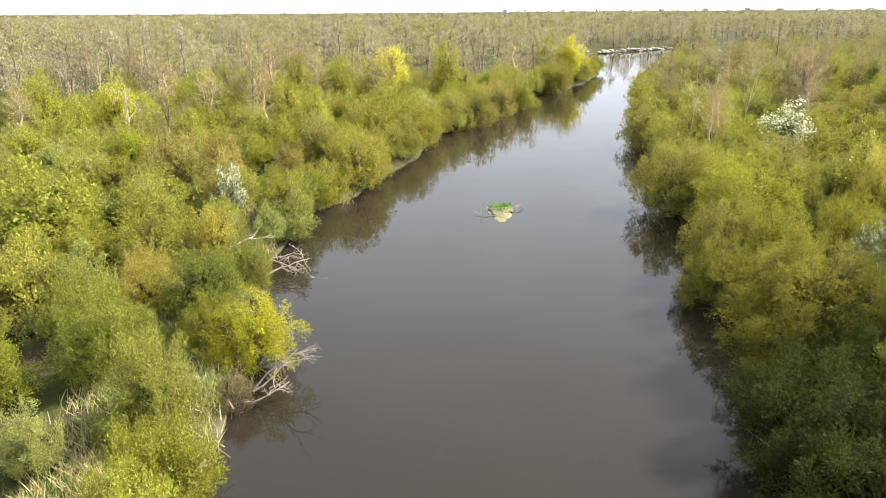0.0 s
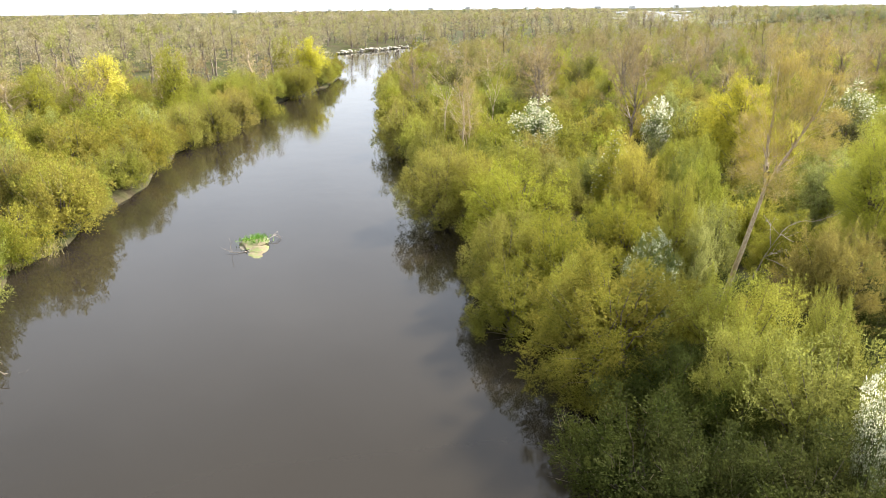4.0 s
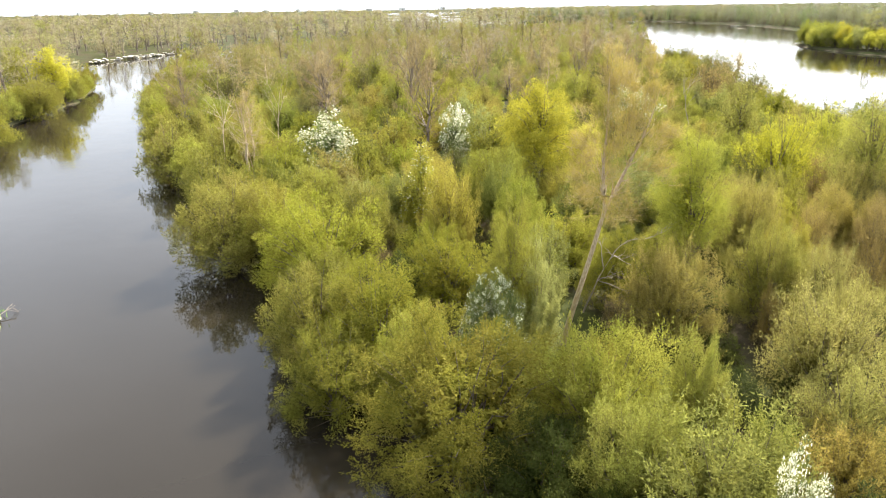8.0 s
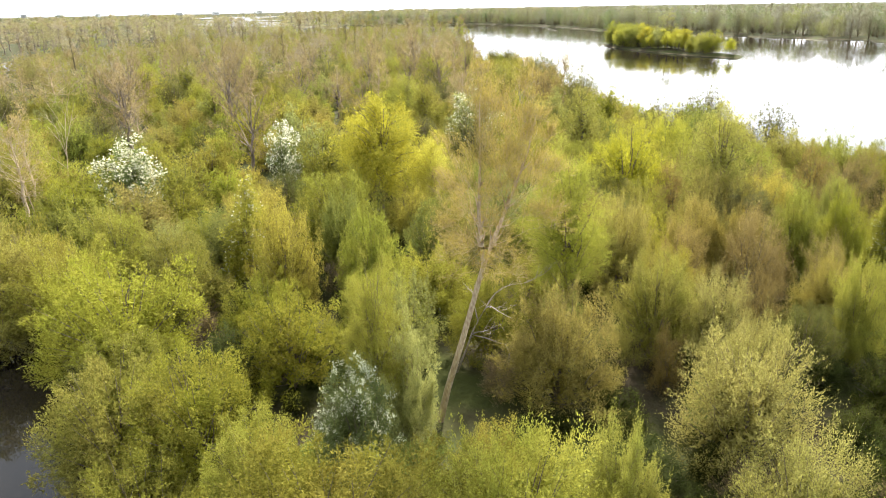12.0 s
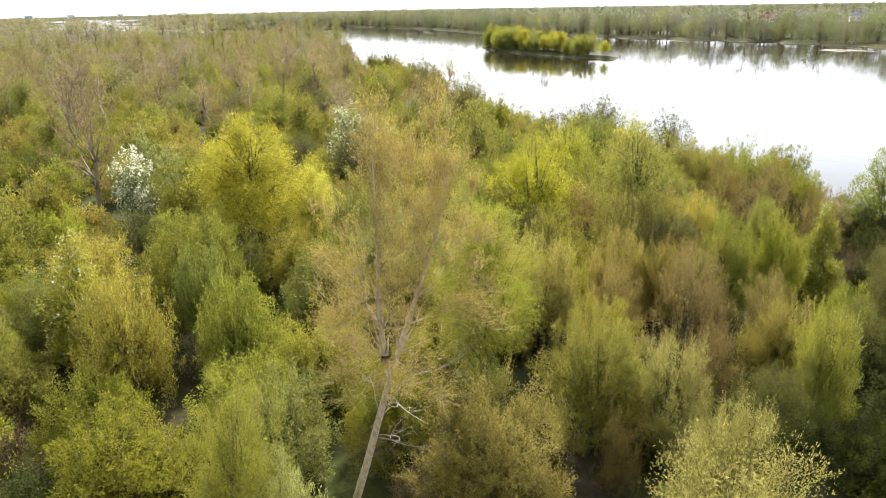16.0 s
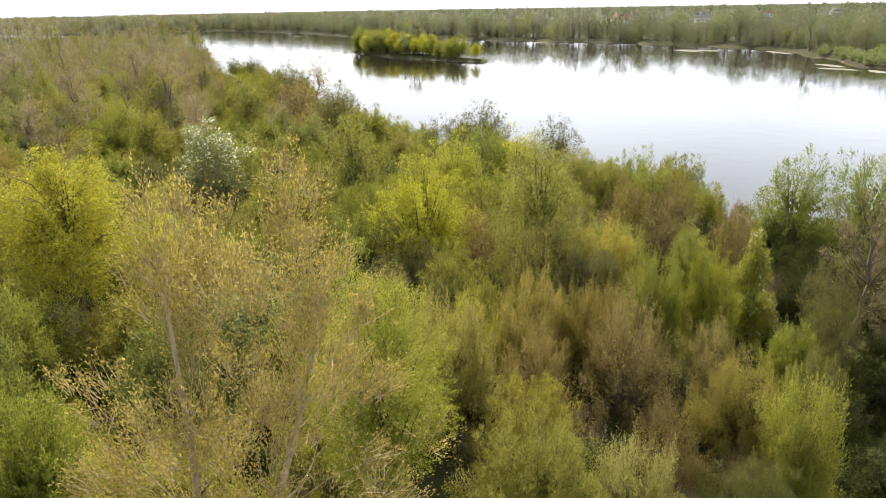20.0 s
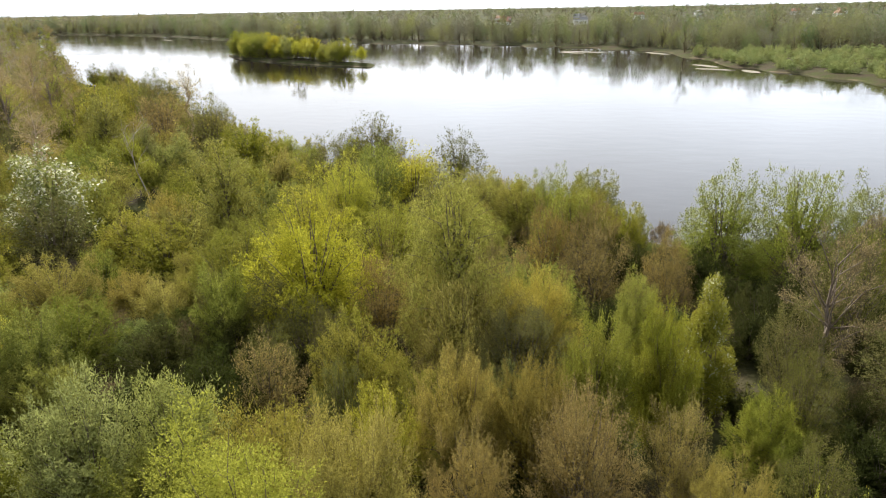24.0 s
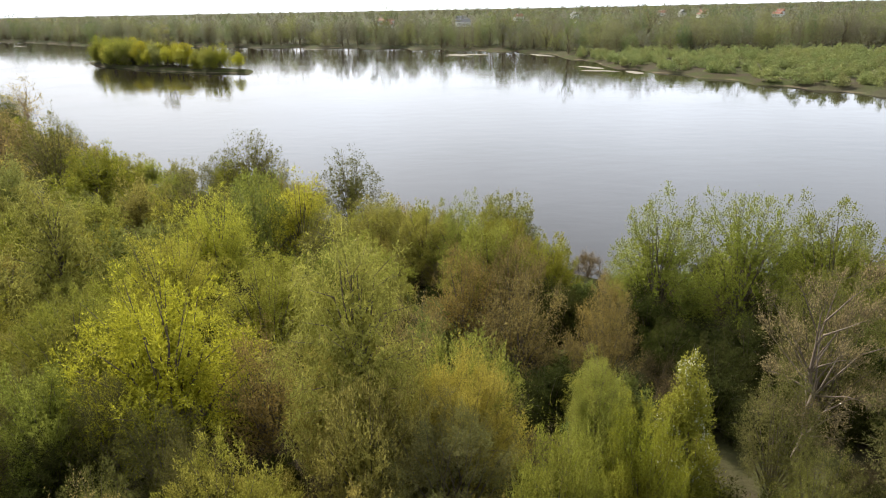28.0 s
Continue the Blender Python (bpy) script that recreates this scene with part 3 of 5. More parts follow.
# the tall forked poplar: its leaning trunk and two stems
SPINE = [
    [(0, 0, -0.5), (-0.1, -0.8, 2.5), (-0.6, -2.5, 7.0), (-1.2, -4.3, 11.9)],
    [(-1.2, -4.3, 11.9), (-1.4, -4.1, 14.7), (-1.1, -4.0, 17.2), (-1.3, -4.1, 20.5)],
    [(-1.2, -4.3, 11.9), (-0.2, -4.4, 13.4), (2.3, -4.7, 17.2), (3.1, -4.8, 19.6)],
]
KINDS = {
    "willow_bush": dict(H=10, R=5.4, clear=0.06, stems=9, limbs=52, twig=0.95, leaves=95000, leaf=(0.125, 0.055), up=0.7, droop=0.0, lobe=0.8, girth=0.12, profile=dome, colour="olive", bark="BARK", twig_show=0.12, lump=(0.86, 1.04), even=0.75, leaders=0.16, rough=0.04, lumpy=0.09),
    "lime_willow": dict(H=9.5, R=4.6, clear=0.08, stems=7, limbs=44, twig=1.5, leaves=80000, leaf=(0.135, 0.06), up=1.05, droop=0.0, lobe=0.7, girth=0.11, profile=dome, colour="lime", bark="BARK", twig_show=0.1, even=0.42, leaders=0.34, rough=0.05, lumpy=0.11, reach=2.0),
    "green_willow": dict(H=9.5, R=4.4, clear=0.08, stems=7, limbs=44, twig=1.3, leaves=80000, leaf=(0.13, 0.06), up=0.9, droop=0.0, lobe=0.7, girth=0.11, profile=dome, colour="mid", bark="BARK", twig_show=0.1, even=0.55, leaders=0.28, rough=0.05, lumpy=0.11),
    # thicket whose near-black leaves carry painted shade
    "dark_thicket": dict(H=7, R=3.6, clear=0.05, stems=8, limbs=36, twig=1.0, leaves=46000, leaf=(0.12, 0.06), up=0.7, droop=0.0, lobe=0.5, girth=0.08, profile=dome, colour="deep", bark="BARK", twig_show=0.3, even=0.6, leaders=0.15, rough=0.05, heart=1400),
    "bronze_willow": dict(H=9, R=4.6, clear=0.08, stems=8, limbs=44, twig=1.45, leaves=80000, leaf=(0.12, 0.052), up=1.0, droop=0.0, lobe=0.7, girth=0.11, profile=dome, colour="tan", bark="BARK", twig_show=0.22, even=0.4, leaders=0.32, rough=0.05, lumpy=0.11),
    "golden_willow": dict(H=15, R=5.6, clear=0.28, stems=1, limbs=46, twig=1.2, leaves=95000, leaf=(0.14, 0.055), up=0.15, droop=0.45, lobe=0.8, girth=0.32, profile=ball, colour="yellow", bark="BARK", leader=0.6, twig_show=0.15, lump=(0.8, 1.06), even=0.5, leaders=0.0, rough=0.04, lumpy=0.12),
    "weeping_willow": dict(H=14, R=4.6, clear=0.12, stems=1, limbs=46, twig=1.5, leaves=95000, leaf=(0.17, 0.042), up=0.0, droop=0.6, lobe=0.7, girth=0.28, profile=dome, colour="soft", bark="BARK", leader=0.65, twig_show=0.15, lump=(0.85, 1.05), heart=2000, even=0.75, leaders=0.0, rough=0.04, lumpy=0.11),
    "young_poplar": dict(H=15, R=3.0, clear=0.34, stems=1, limbs=40, twig=1.1, leaves=115000, leaf=(0.075, 0.038), up=0.5, droop=0.05, lobe=0.5, girth=0.20, profile=ball, colour="soft", bark="BARK", leader=0.9, twig_show=0.3, lump=(0.7, 1.1), heart=700, even=0.4),
    "bare_poplar": dict(H=20, R=4.3, clear=0.30, stems=1, limbs=44, twig=1.6, leaves=22000, leaf=(0.11, 0.045), up=0.6, droop=0.0, lobe=0.5, girth=0.36, profile=ball, colour="bud", bark="PALE_BARK", leader=0.95, twig_show=0.55, twig_r=0.016, fork=(0.76, 0.95), inner=0.1, lump=(0.6, 1.1), heart=0, even=0.1),
    "white_poplar": dict(H=22, R=4.2, clear=0.52, stems=1, limbs=54, twig=1.0, leaves=78000, leaf=(0.07, 0.034), up=0.8, droop=0.0, lobe=0.45, girth=0.21, profile=ball, colour="straw", bark="PALE_BARK", twig_show=0.8, twig_r=0.012, inner=0.25, lump=(0.6, 1.1), even=0.0, heart=0, leaders=0.0, forks=2, limb=0.13, spine=SPINE),
    "straw_willow": dict(H=10, R=4.6, clear=0.08, stems=8, limbs=46, twig=1.5, leaves=92000, leaf=(0.1, 0.043), up=1.0, droop=0.0, lobe=0.7, girth=0.11, profile=dome, colour="wheat", bark="BARK", twig_show=0.2, even=0.4, leaders=0.34, rough=0.06, lumpy=0.12, reach=1.8),
    "budding_willow": dict(H=10, R=3.8, clear=0.10, stems=9, limbs=48, twig=1.4, leaves=42000, leaf=(0.11, 0.05), up=1.0, droop=0.0, lobe=0.6, girth=0.10, profile=dome, colour="budding", bark="BARK", twig_show=0.7, twig_r=0.012, even=0.3, leaders=0.3, rough=0.06, lumpy=0.12, heart=300),
    "pear_tree": dict(H=12, R=4.0, clear=0.10, stems=3, limbs=38, twig=0.9, leaves=80000, leaf=(0.115, 0.065), up=0.4, droop=0.0, lobe=0.55, girth=0.15, profile=ball, colour="silver", bark="BARK", flower=0.30, twig_show=0.1, heart=1200, even=0.75),
    "bare_tree": dict(H=18, R=6.0, clear=0.22, stems=1, limbs=26, twig=1.7, leaves=30000, leaf=(0.11, 0.05), up=0.7, droop=0.0, lobe=0.6, girth=0.34, profile=vase, colour="rose", bark="GREY_BARK", leader=0.8, twig_show=1.0, twig_r=0.013, fork=(0.45, 0.7), inner=0.25, lump=(0.65, 1.1), even=0.0, heart=0),
    "dark_alder": dict(H=14, R=5.6, clear=0.16, stems=2, limbs=44, twig=1.1, leaves=80000, leaf=(0.11, 0.05), up=0.45, droop=0.05, lobe=0.6, girth=0.17, profile=ball, colour="dusk", bark="BARK", twig_show=0.22, twig_r=0.014, lump=(0.75, 1.08), heart=700, even=0.75),
    "blossom_tree": dict(H=10.5, R=3.3, clear=0.10, stems=3, limbs=34, twig=0.7, leaves=60000, leaf=(0.11, 0.065), up=0.35, droop=0.0, lobe=0.55, girth=0.12, profile=ball, colour="leafy", bark="BARK", flower=0.55, twig_show=0.15, heart=1200, even=0.75),
    "blossom_column": dict(H=10, R=2.0, clear=0.12, stems=2, limbs=30, twig=0.7, leaves=40000, leaf=(0.12, 0.065), up=0.6, droop=0.0, lobe=0.4, girth=0.1, profile=cone, colour="soft", bark="BARK", flower=0.26, twig_show=0.15, even=0.75, heart=700),
    "pale_willow": dict(H=10, R=3.6, clear=0.08, stems=4, limbs=38, twig=1.2, leaves=70000, leaf=(0.13, 0.055), up=1.0, droop=0.0, lobe=0.6, girth=0.12, profile=ball, colour="silver", bark="BARK", twig_show=0.2, heart=1400, even=0.75, leaders=0.1, rough=0.05),
    "green_shrub": dict(H=5, R=2.8, clear=0.05, stems=7, limbs=28, twig=0.8, leaves=34000, leaf=(0.12, 0.06), up=0.6, droop=0.0, lobe=0.4, girth=0.06, profile=dome, colour="green", bark="BARK", twig_show=0.2, heart=900, even=0.7, leaders=0.15, rough=0.06),
    "bare_shrub": dict(H=5, R=2.6, clear=0.05, stems=9, limbs=40, twig=1.1, leaves=9000, leaf=(0.11, 0.05), up=0.9, droop=0.0, lobe=0.5, girth=0.06, profile=dome, colour="rose", bark="BARK", twig_show=0.9, twig_r=0.011, even=0.3, heart=0, leaders=0.15),
    # undergrowth with the same shade-darkened leaves, for dark gaps between crowns
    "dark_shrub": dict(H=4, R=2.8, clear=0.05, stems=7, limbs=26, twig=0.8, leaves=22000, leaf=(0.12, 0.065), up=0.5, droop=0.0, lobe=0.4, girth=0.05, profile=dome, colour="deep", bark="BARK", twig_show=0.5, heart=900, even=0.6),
    "open_alder": dict(H=12, R=6.2, clear=0.08, stems=6, limbs=48, twig=1.0, leaves=95000, leaf=(0.12, 0.055), up=0.35, droop=0.0, lobe=0.8, girth=0.16, profile=dome, colour="mid", bark="BARK", twig_show=0.35, lump=(0.8, 1.05), even=0.8, leaders=0.04, rough=0.05, lumpy=0.11, clump=0.85, heart=1800),
    "broad_willow": dict(H=12, R=6.2, clear=0.12, stems=3, limbs=50, twig=1.3, leaves=95000, leaf=(0.14, 0.055), up=0.4, droop=0.25, lobe=0.8, girth=0.2, profile=dome, colour="sallow", bark="BARK", twig_show=0.2, lump=(0.8, 1.06), even=0.55, leaders=0.0, lumpy=0.1, rough=0.05, clump=0.8),
}
BARKS = {"BARK": BARK, "GREY_BARK": GREY_BARK, "PALE_BARK": PALE_BARK}
LABELS = {
    "willow_bush": ("willow", "round olive-green willow in first leaf"),
    "lime_willow": ("willow", "lime-green willow with upright shoots"),
    "green_willow": ("willow", "mid-green young willow with upright shoots"),
    "dark_thicket": ("thicket", "dense green thicket, shade put into its leaves"),
    "bronze_willow": ("willow", "bronze-yellow budding willow, upright shoots"),
    "golden_willow": ("willow", "tall golden-yellow willow, drooping crown"),
    "weeping_willow": ("willow", "fresh green weeping willow, dark trunk"),
    "young_poplar": ("poplar", "slender light green poplar, dark trunk"),
    "white_poplar": ("poplar", "tall forked poplar, whitish stems, thin yellow leaves"),
    "straw_willow": ("willow", "straw-yellow willow with upright catkin shoots"),
    "budding_willow": ("willow", "thin brownish budding willow with bare twigs"),
    "pear_tree": ("blossom tree", "round silvery-green tree flecked with white blossom"),
    "bare_poplar": ("poplar", "tall nearly bare poplar, pale stems, tan buds"),
    "bare_tree": ("tree", "tall bare tree, dark forking limbs, few buds"),
    "open_alder": ("alder", "open fan-shaped alder, dark limbs, thin fresh leaves"),
    "broad_willow": ("willow", "broad flat-topped willow, yellow-olive leaves"),
    "dark_alder": ("alder", "dark open-branched alder with thin olive leaves"),
    "blossom_tree": ("blossom tree", "white blossoming fruit tree"),
    "blossom_column": ("blossom tree", "narrow green tree with a white blossoming top"),
    "pale_willow": ("willow", "silvery grey-green soft-leaved willow"),
    "green_shrub": ("shrub", "low bright green shrub"),
    "bare_shrub": ("shrub", "brown thicket of bare twigs"),
    "dark_shrub": ("shrub", "low green shrub, shade put into its leaves"),
}
NAMES = {"dark_alder": "alder_tree", "open_alder": "alder_tree", "young_poplar": "green_poplar", "bare_poplar": "bare_poplar", "dark_shrub": "undergrowth_shrub"}
MODELS = {}


def model(kind, level, variant):
    """The meshes of one kind of tree at one level of detail, made once."""
    key = (kind, level, variant)
    if key not in MODELS:
        spec = KINDS[kind]
        seed = 1000 * (1 + list(KINDS).index(kind)) + 10 * level + variant
        wood, fine, green, flower = grow(spec, seed, level)
        made = [("trunk", wood.mesh("trunk", BARKS[spec["bark"]], True)), ("twig_spray", fine.mesh("twig_spray", TAN_TWIG if spec["bark"] == "PALE_BARK" else TWIG)), ("crown", green.mesh("crown", LEAF[spec["colour"]]))]
        if flower.n:
            made.append(("blossom", flower.mesh("blossom", LEAF["white"])))
        MODELS[key] = made
    return MODELS[key]


# ---------------------------------------------------------------- the plan of land and water
CHANNEL_WEST = [(-12, -400), (-14, -40), (-14, 34), (-15, 41), (-18, 57), (-19.5, 67), (-17.5, 92), (-13.5, 97), (-11, 112), (-6, 124), (0, 154), (14, 199), (50, 258), (66, 304), (80, 421), (110, 449), (146, 476), (260, 520), (420, 560), (640, 610)]
CHANNEL_EAST = [(640, 560), (430, 500), (300, 470), (190, 425), (130, 385), (111, 345), (60, 222), (42, 150), (37, 111), (35, 93), (32, 80), (29, 70), (28, 52), (25.5, 39), (24.5, 30), (24, -40), (25, -400)]
NEAR_SHORE = [(118, -400), (120, -60), (121, 0), (120, 32), (133, 50), (152, 76), (166, 98), (186, 120), (210, 140), (266, 189), (307, 240), (351, 272), (453, 350), (526, 457), (640, 540), (750, 570), (762, 592), (640, 640), (690, 760), (800, 1230), (1900, 2950)]
FAR_SHORE = [(1900, 2300), (860, 1040), (760, 770), (930, 700), (800, 470), (674, 342), (620, 234), (550, 81), (500, 20), (470, -10), (360, -30), (291, -59), (250, -82), (225, -160), (210, -400)]
ISLET = [(466, 247), (440, 232), (412, 200), (386, 160), (374, 132), (384, 134), (404, 158), (432, 190), (458, 224)]
LAND_B = CHANNEL_EAST + NEAR_SHORE[:16] + [(700, 590)]


def inside(px, py, poly):
    px, py = np.asarray(px, float), np.asarray(py, float)
    res = np.zeros(px.shape, bool)
    for (x1, y1), (x2, y2) in zip(poly, poly[1:] + poly[:1]):
        cross = (y1 > py) != (y2 > py)
        with np.errstate(divide="ignore", invalid="ignore"):
            res ^= cross & (px < (x2 - x1) * (py - y1) / (y2 - y1 + 1e-12) + x1)
    return res


def gap_to(px, py, line):
    """Distance to a polyline."""
    px, py = np.asarray(px, float), np.asarray(py, float)
    best = np.full(px.shape, 1e9)
    for (x1, y1), (x2, y2) in zip(line, line[1:]):
        dx, dy = x2 - x1, y2 - y1
        t = np.clip(((px - x1) * dx + (py - y1) * dy) / (dx * dx + dy * dy + 1e-9), 0, 1)
        best = np.minimum(best, np.hypot(px - x1 - t * dx, py - y1 - t * dy))
    return best


CHANNEL = CHANNEL_WEST + CHANNEL_EAST
RIVER = NEAR_SHORE + FAR_SHORE


def shore(px, py):
    """Metres from the water line: land is positive, water negative."""
    wet = (inside(px, py, CHANNEL) | inside(px, py, RIVER)) & ~inside(px, py, ISLET)
    d = np.minimum.reduce([gap_to(px, py, CHANNEL_WEST), gap_to(px, py, CHANNEL_EAST), gap_to(px, py, NEAR_SHORE), gap_to(px, py, FAR_SHORE), gap_to(px, py, ISLET + ISLET[:1])])
    return np.where(wet, -d, d)


def wave(x, y):
    return 0.5 * np.sin(x * 0.31 + 1.3 * np.sin(y * 0.17)) + 0.5 * np.sin(y * 0.23 + 1.1 * np.sin(x * 0.13 + 2))


def height(x, y):
    s = shore(x, y) + 0.7 * wave(x * 1.7, y * 1.7)
    h = np.where(s < 0, np.maximum(s * 0.5, -1.6), 1.25 * (1 - np.exp(-s / 0.7)) + 0.004 * np.minimum(s, 120))
    far = np.clip((np.hypot(x, y) - 1400) / 3000, 0, 1)
    return h + np.where(s > 3, 0.18 * wave(x * 0.6, y * 0.6), 0) + np.where(s > 3, far * (3 + 4 * wave(x * 0.004, y * 0.004)), 0)


def axis(marks):
    """Grid lines: (from, to, step) stretches joined."""
    out = []
    for a, b, s in marks:
        out += list(np.arange(a, b, s))
    out.append(marks[-1][1])
    return np.array(out)


def make_ground():
    xs = axis([(-4800, -1500, 300), (-1500, -300, 60), (-300, -60, 12), (-60, 240, 2.0), (240, 480, 4), (480, 1300, 20), (1300, 4800, 250)])
    ys = axis([(-4800, -1200, 300), (-1200, -240, 60), (-240, -10, 10), (-10, 180, 2.0), (180, 480, 3), (480, 1300, 20), (1300, 4800, 250)])
    X, Y = np.meshgrid(xs, ys, indexing="ij")
    Z = height(X, Y)
    v = np.stack([X, Y, Z], -1).reshape(-1, 3)
    nx, ny = X.shape
    i, j = np.meshgrid(np.arange(nx - 1), np.arange(ny - 1), indexing="ij")
    k = (i * ny + j).ravel()
    f = np.stack([k, k + ny, k + ny + 1, k + 1], 1)
    ob = new("ground", mesh_from("ground", v, f, GROUND, True))
    tagged(ob, "flat flood plain of litter, herbs and sandy river banks", "ground", kind="structure")
    w = np.array([(-4800, -4800, 0), (4800, -4800, 0), (4800, 4800, 0), (-4800, 4800, 0)], float)
    wob = new("water", mesh_from("water", w, np.array([[0, 1, 2, 3]]), WATER))
    tagged(wob, "calm brown river water mirroring a pale cloudy sky", "river", kind="structure")


make_ground()


# ---------------------------------------------------------------- trees
VIEW_LINE = [(16, 34), (28, 46), (45, 50), (62, 46), (78, 42)]      # the wood that is seen closest
placed = []
counter = {"n": 0}


def level_at(x, y):
    d = float(gap_to(x, y, VIEW_LINE))
    return 0 if d < 10 else 1 if d < 48 else 2


def plant(kind, x, y, H=None, wide=1.0, level=None, label=None, group="", turn=None, lean=(0, 0)):
    spec = KINDS[kind]
    n = counter["n"]
    counter["n"] += 1
    rng = random.Random(7919 * n + 13)
    lv = level_at(x, y) if level is None else level
    z = float(height(np.array(x, float), np.array(y, float)))
    s = ((H or spec["H"]) - max(z, 0)) / spec["H"]
    name = NAMES.get(kind, kind)
    ob = new(name)
    ob.empty_display_size = 0.5
    ob.matrix_world = pose(x, y, max(z, -0.2) - 0.05, lean[0], lean[1], rng.uniform(0, 360) if turn is None else turn) @ Matrix.Diagonal((s * wide, s * wide, s, 1))
    for part_name, me in model(kind, lv, n % 2):
        if part_name == "twig_spray" and kind in ("green_shrub", "dark_shrub"):
            continue
        p = new(part_name, me)
        p.parent = ob
        if part_name != "trunk":
            p["kind"] = "stuff"
    category, words = LABELS[kind]
    sh = float(shore(np.array(x, float), np.array(y, float)))
    where = " at the water's edge" if sh < 6 else " in the wood"
    tagged(ob, label or words + where, category, group or kind.replace("_", " ") + "s of the flood plain")
    placed.append((x, y, spec["R"] * s * wide))
    return ob


def plant_row(kind, spots, **kw):
    for spot in spots:
        x, y, H = spot[:3]
        plant(kind, x, y, H, spot[3] if len(spot) > 3 else 1.0, **kw)


# trees that stand out, east bank and peninsula
plant_row("willow_bush", [(27.5, 48, 10.4, 1.25), (25, 58.5, 7.0), (28, 66, 8.5), (34, 76, 10.3, 1.25), (31, 92, 10, 1.1), (40, 137, 10), (48, 150, 10.5), (37, 112, 9), (41.5, 81, 9.8, 0.9), (44, 100, 9), (80, 237, 12), (57.8, 46.5, 9.8, 0.8), (63.4, 48, 8.6, 0.75), (80, 57, 9.2, 0.8), (42, 92, 9.5)])
plant_row("lime_willow", [(33.5, 43, 9.8, 1.1), (38.8, 40.5, 8.8, 0.6), (30, 38, 9, 0.9), (79.6, 42.6, 10.4, 0.6), (50, 128, 9), (91, 46, 9), (65, 35, 9.8, 0.55), (80.7, 38.6, 10.4, 0.55)])
plant_row("straw_willow", [(48.6, 37.6, 10, 1.0), (42.6, 33.6, 9.2, 0.85), (58.6, 42.6, 9.5, 0.75), (53.7, 38.6, 8.8, 0.7)])
plant_row("bronze_willow", [(48.4, 48.8, 9.8, 1.0), (69.2, 37.2, 8.4, 0.8), (70, 58, 9.6), (76, 50, 9.2, 0.8), (75.5, 46, 9.2, 0.7), (90, 53, 9.2), (67.3, 53.6, 10.9, 0.75), (83.2, 51, 10.5, 0.7), (86, 46.6, 10.2, 0.85), (48.4, 75.5, 11, 0.65)])
plant_row("budding_willow", [(71.4, 43.6, 10.8, 0.85), (69.4, 48.8, 9.4, 0.8), (78.4, 62, 8.4, 0.9), (74, 39, 8.6, 0.8), (91, 58, 9.5), (54, 44, 6.5, 0.7), (95, 50, 9.5), (104, 46, 10, 1.0), (99.5, 42, 9.6), (96, 37, 9, 0.9), (108, 41.5, 9.5, 0.9), (102, 35.5, 8.4, 0.8), (63, 41, 8.4, 0.8)])
plant_row("green_willow", [(60.4, 80, 10.8, 0.7), (56.5, 77, 10, 0.7), (53, 70, 10.5, 0.7), (88.4, 69.6, 8.8, 0.9), (62, 70, 9.5, 0.8)])
plant("white_poplar", 42.5, 54.3, 23.3, turn=0)
plant_row("bare_poplar", [(170, 180, 19), (176, 160, 18), (48.5, 124, 16, 0.6), (80, 214, 14, 0.6), (90, 227, 14, 0.6), (118, 170, 17, 0.8), (140, 150, 17, 0.8)])
plant_row("bare_tree", [(97, 188, 20), (95, 146, 20), (78, 154, 18), (79, 120.5, 17.5), (107, 164, 19), (128, 190, 19), (160, 196, 19), (151, 164, 19), (192, 182, 19), (184, 155, 18), (149, 148, 18, 0.8), (88, 27.5, 14.5, 0.9), (112, 128, 16)])
plant_row("golden_willow", [(72.5, 87, 16.8, 1.0), (78, 93, 14, 0.9), (78.5, 84, 11, 0.8)])
plant_row("weeping_willow", [(88.5, 52, 16.4, 0.9), (109, 79, 14.5, 0.9)])
plant_row("broad_willow", [(92, 64, 12.8, 1.0), (101, 60, 11, 0.9), (104, 68, 12, 0.8), (74, 54, 8.5, 0.7), (124, 62, 11.5, 0.9), (115, 68, 12, 0.8)])
plant_row("open_alder", [(109, 29.6, 12.2, 0.8), (107, 23.5, 12.6, 0.8), (106, 17, 12.4, 0.8), (98, 13.5, 15, 0.75), (117, 46, 10.5, 0.6), (121, 66, 12, 0.8)])
plant_row("young_poplar", [(57, 53.4, 16.8, 1.1), (37.8, 54.8, 14, 0.75), (84, 40, 11.5, 0.8)])
plant_row("blossom_tree", [(55, 112, 12, 1.35), (34, 53, 9.6, 0.85), (31, 31, 9.8, 0.45), (75.5, 108, 11.6, 0.85)])
plant_row("pear_tree", [(109, 99.5, 13.6, 1.15)])
plant_row("blossom_column", [(84.2, 35.6, 11, 1.0), (50, 82.5, 12, 1.2)])
plant_row("dark_alder", [(93, 24, 11.5, 0.8), (80.5, 63, 8, 0.7), (82, 59, 8.6, 0.65), (76.5, 57, 8.2, 0.6), (88, 66, 8.6, 0.7), (90.5, 71.5, 8, 0.7), (86, 30, 9, 0.7), (80, 31, 8.6, 0.7), (72, 33, 8, 0.7), (115, 58, 10, 0.8), (128, 74, 11.5)])
plant_row("willow_bush", [(168, 132, 13), (186, 138, 12), (197, 147, 11)])
plant_row("budding_willow", [(172, 122, 12.5, 1.4), (161, 116, 12.5, 1.3)])
plant_row("dark_alder", [(180, 129, 13, 0.9), (176, 140, 12)])
plant_row("pale_willow", [(69.2, 68, 10.6), (71.6, 64.6, 9.4), (46, 60, 9), (81, 111, 13, 0.9), (38.6, 53.6, 10.8, 0.6)])
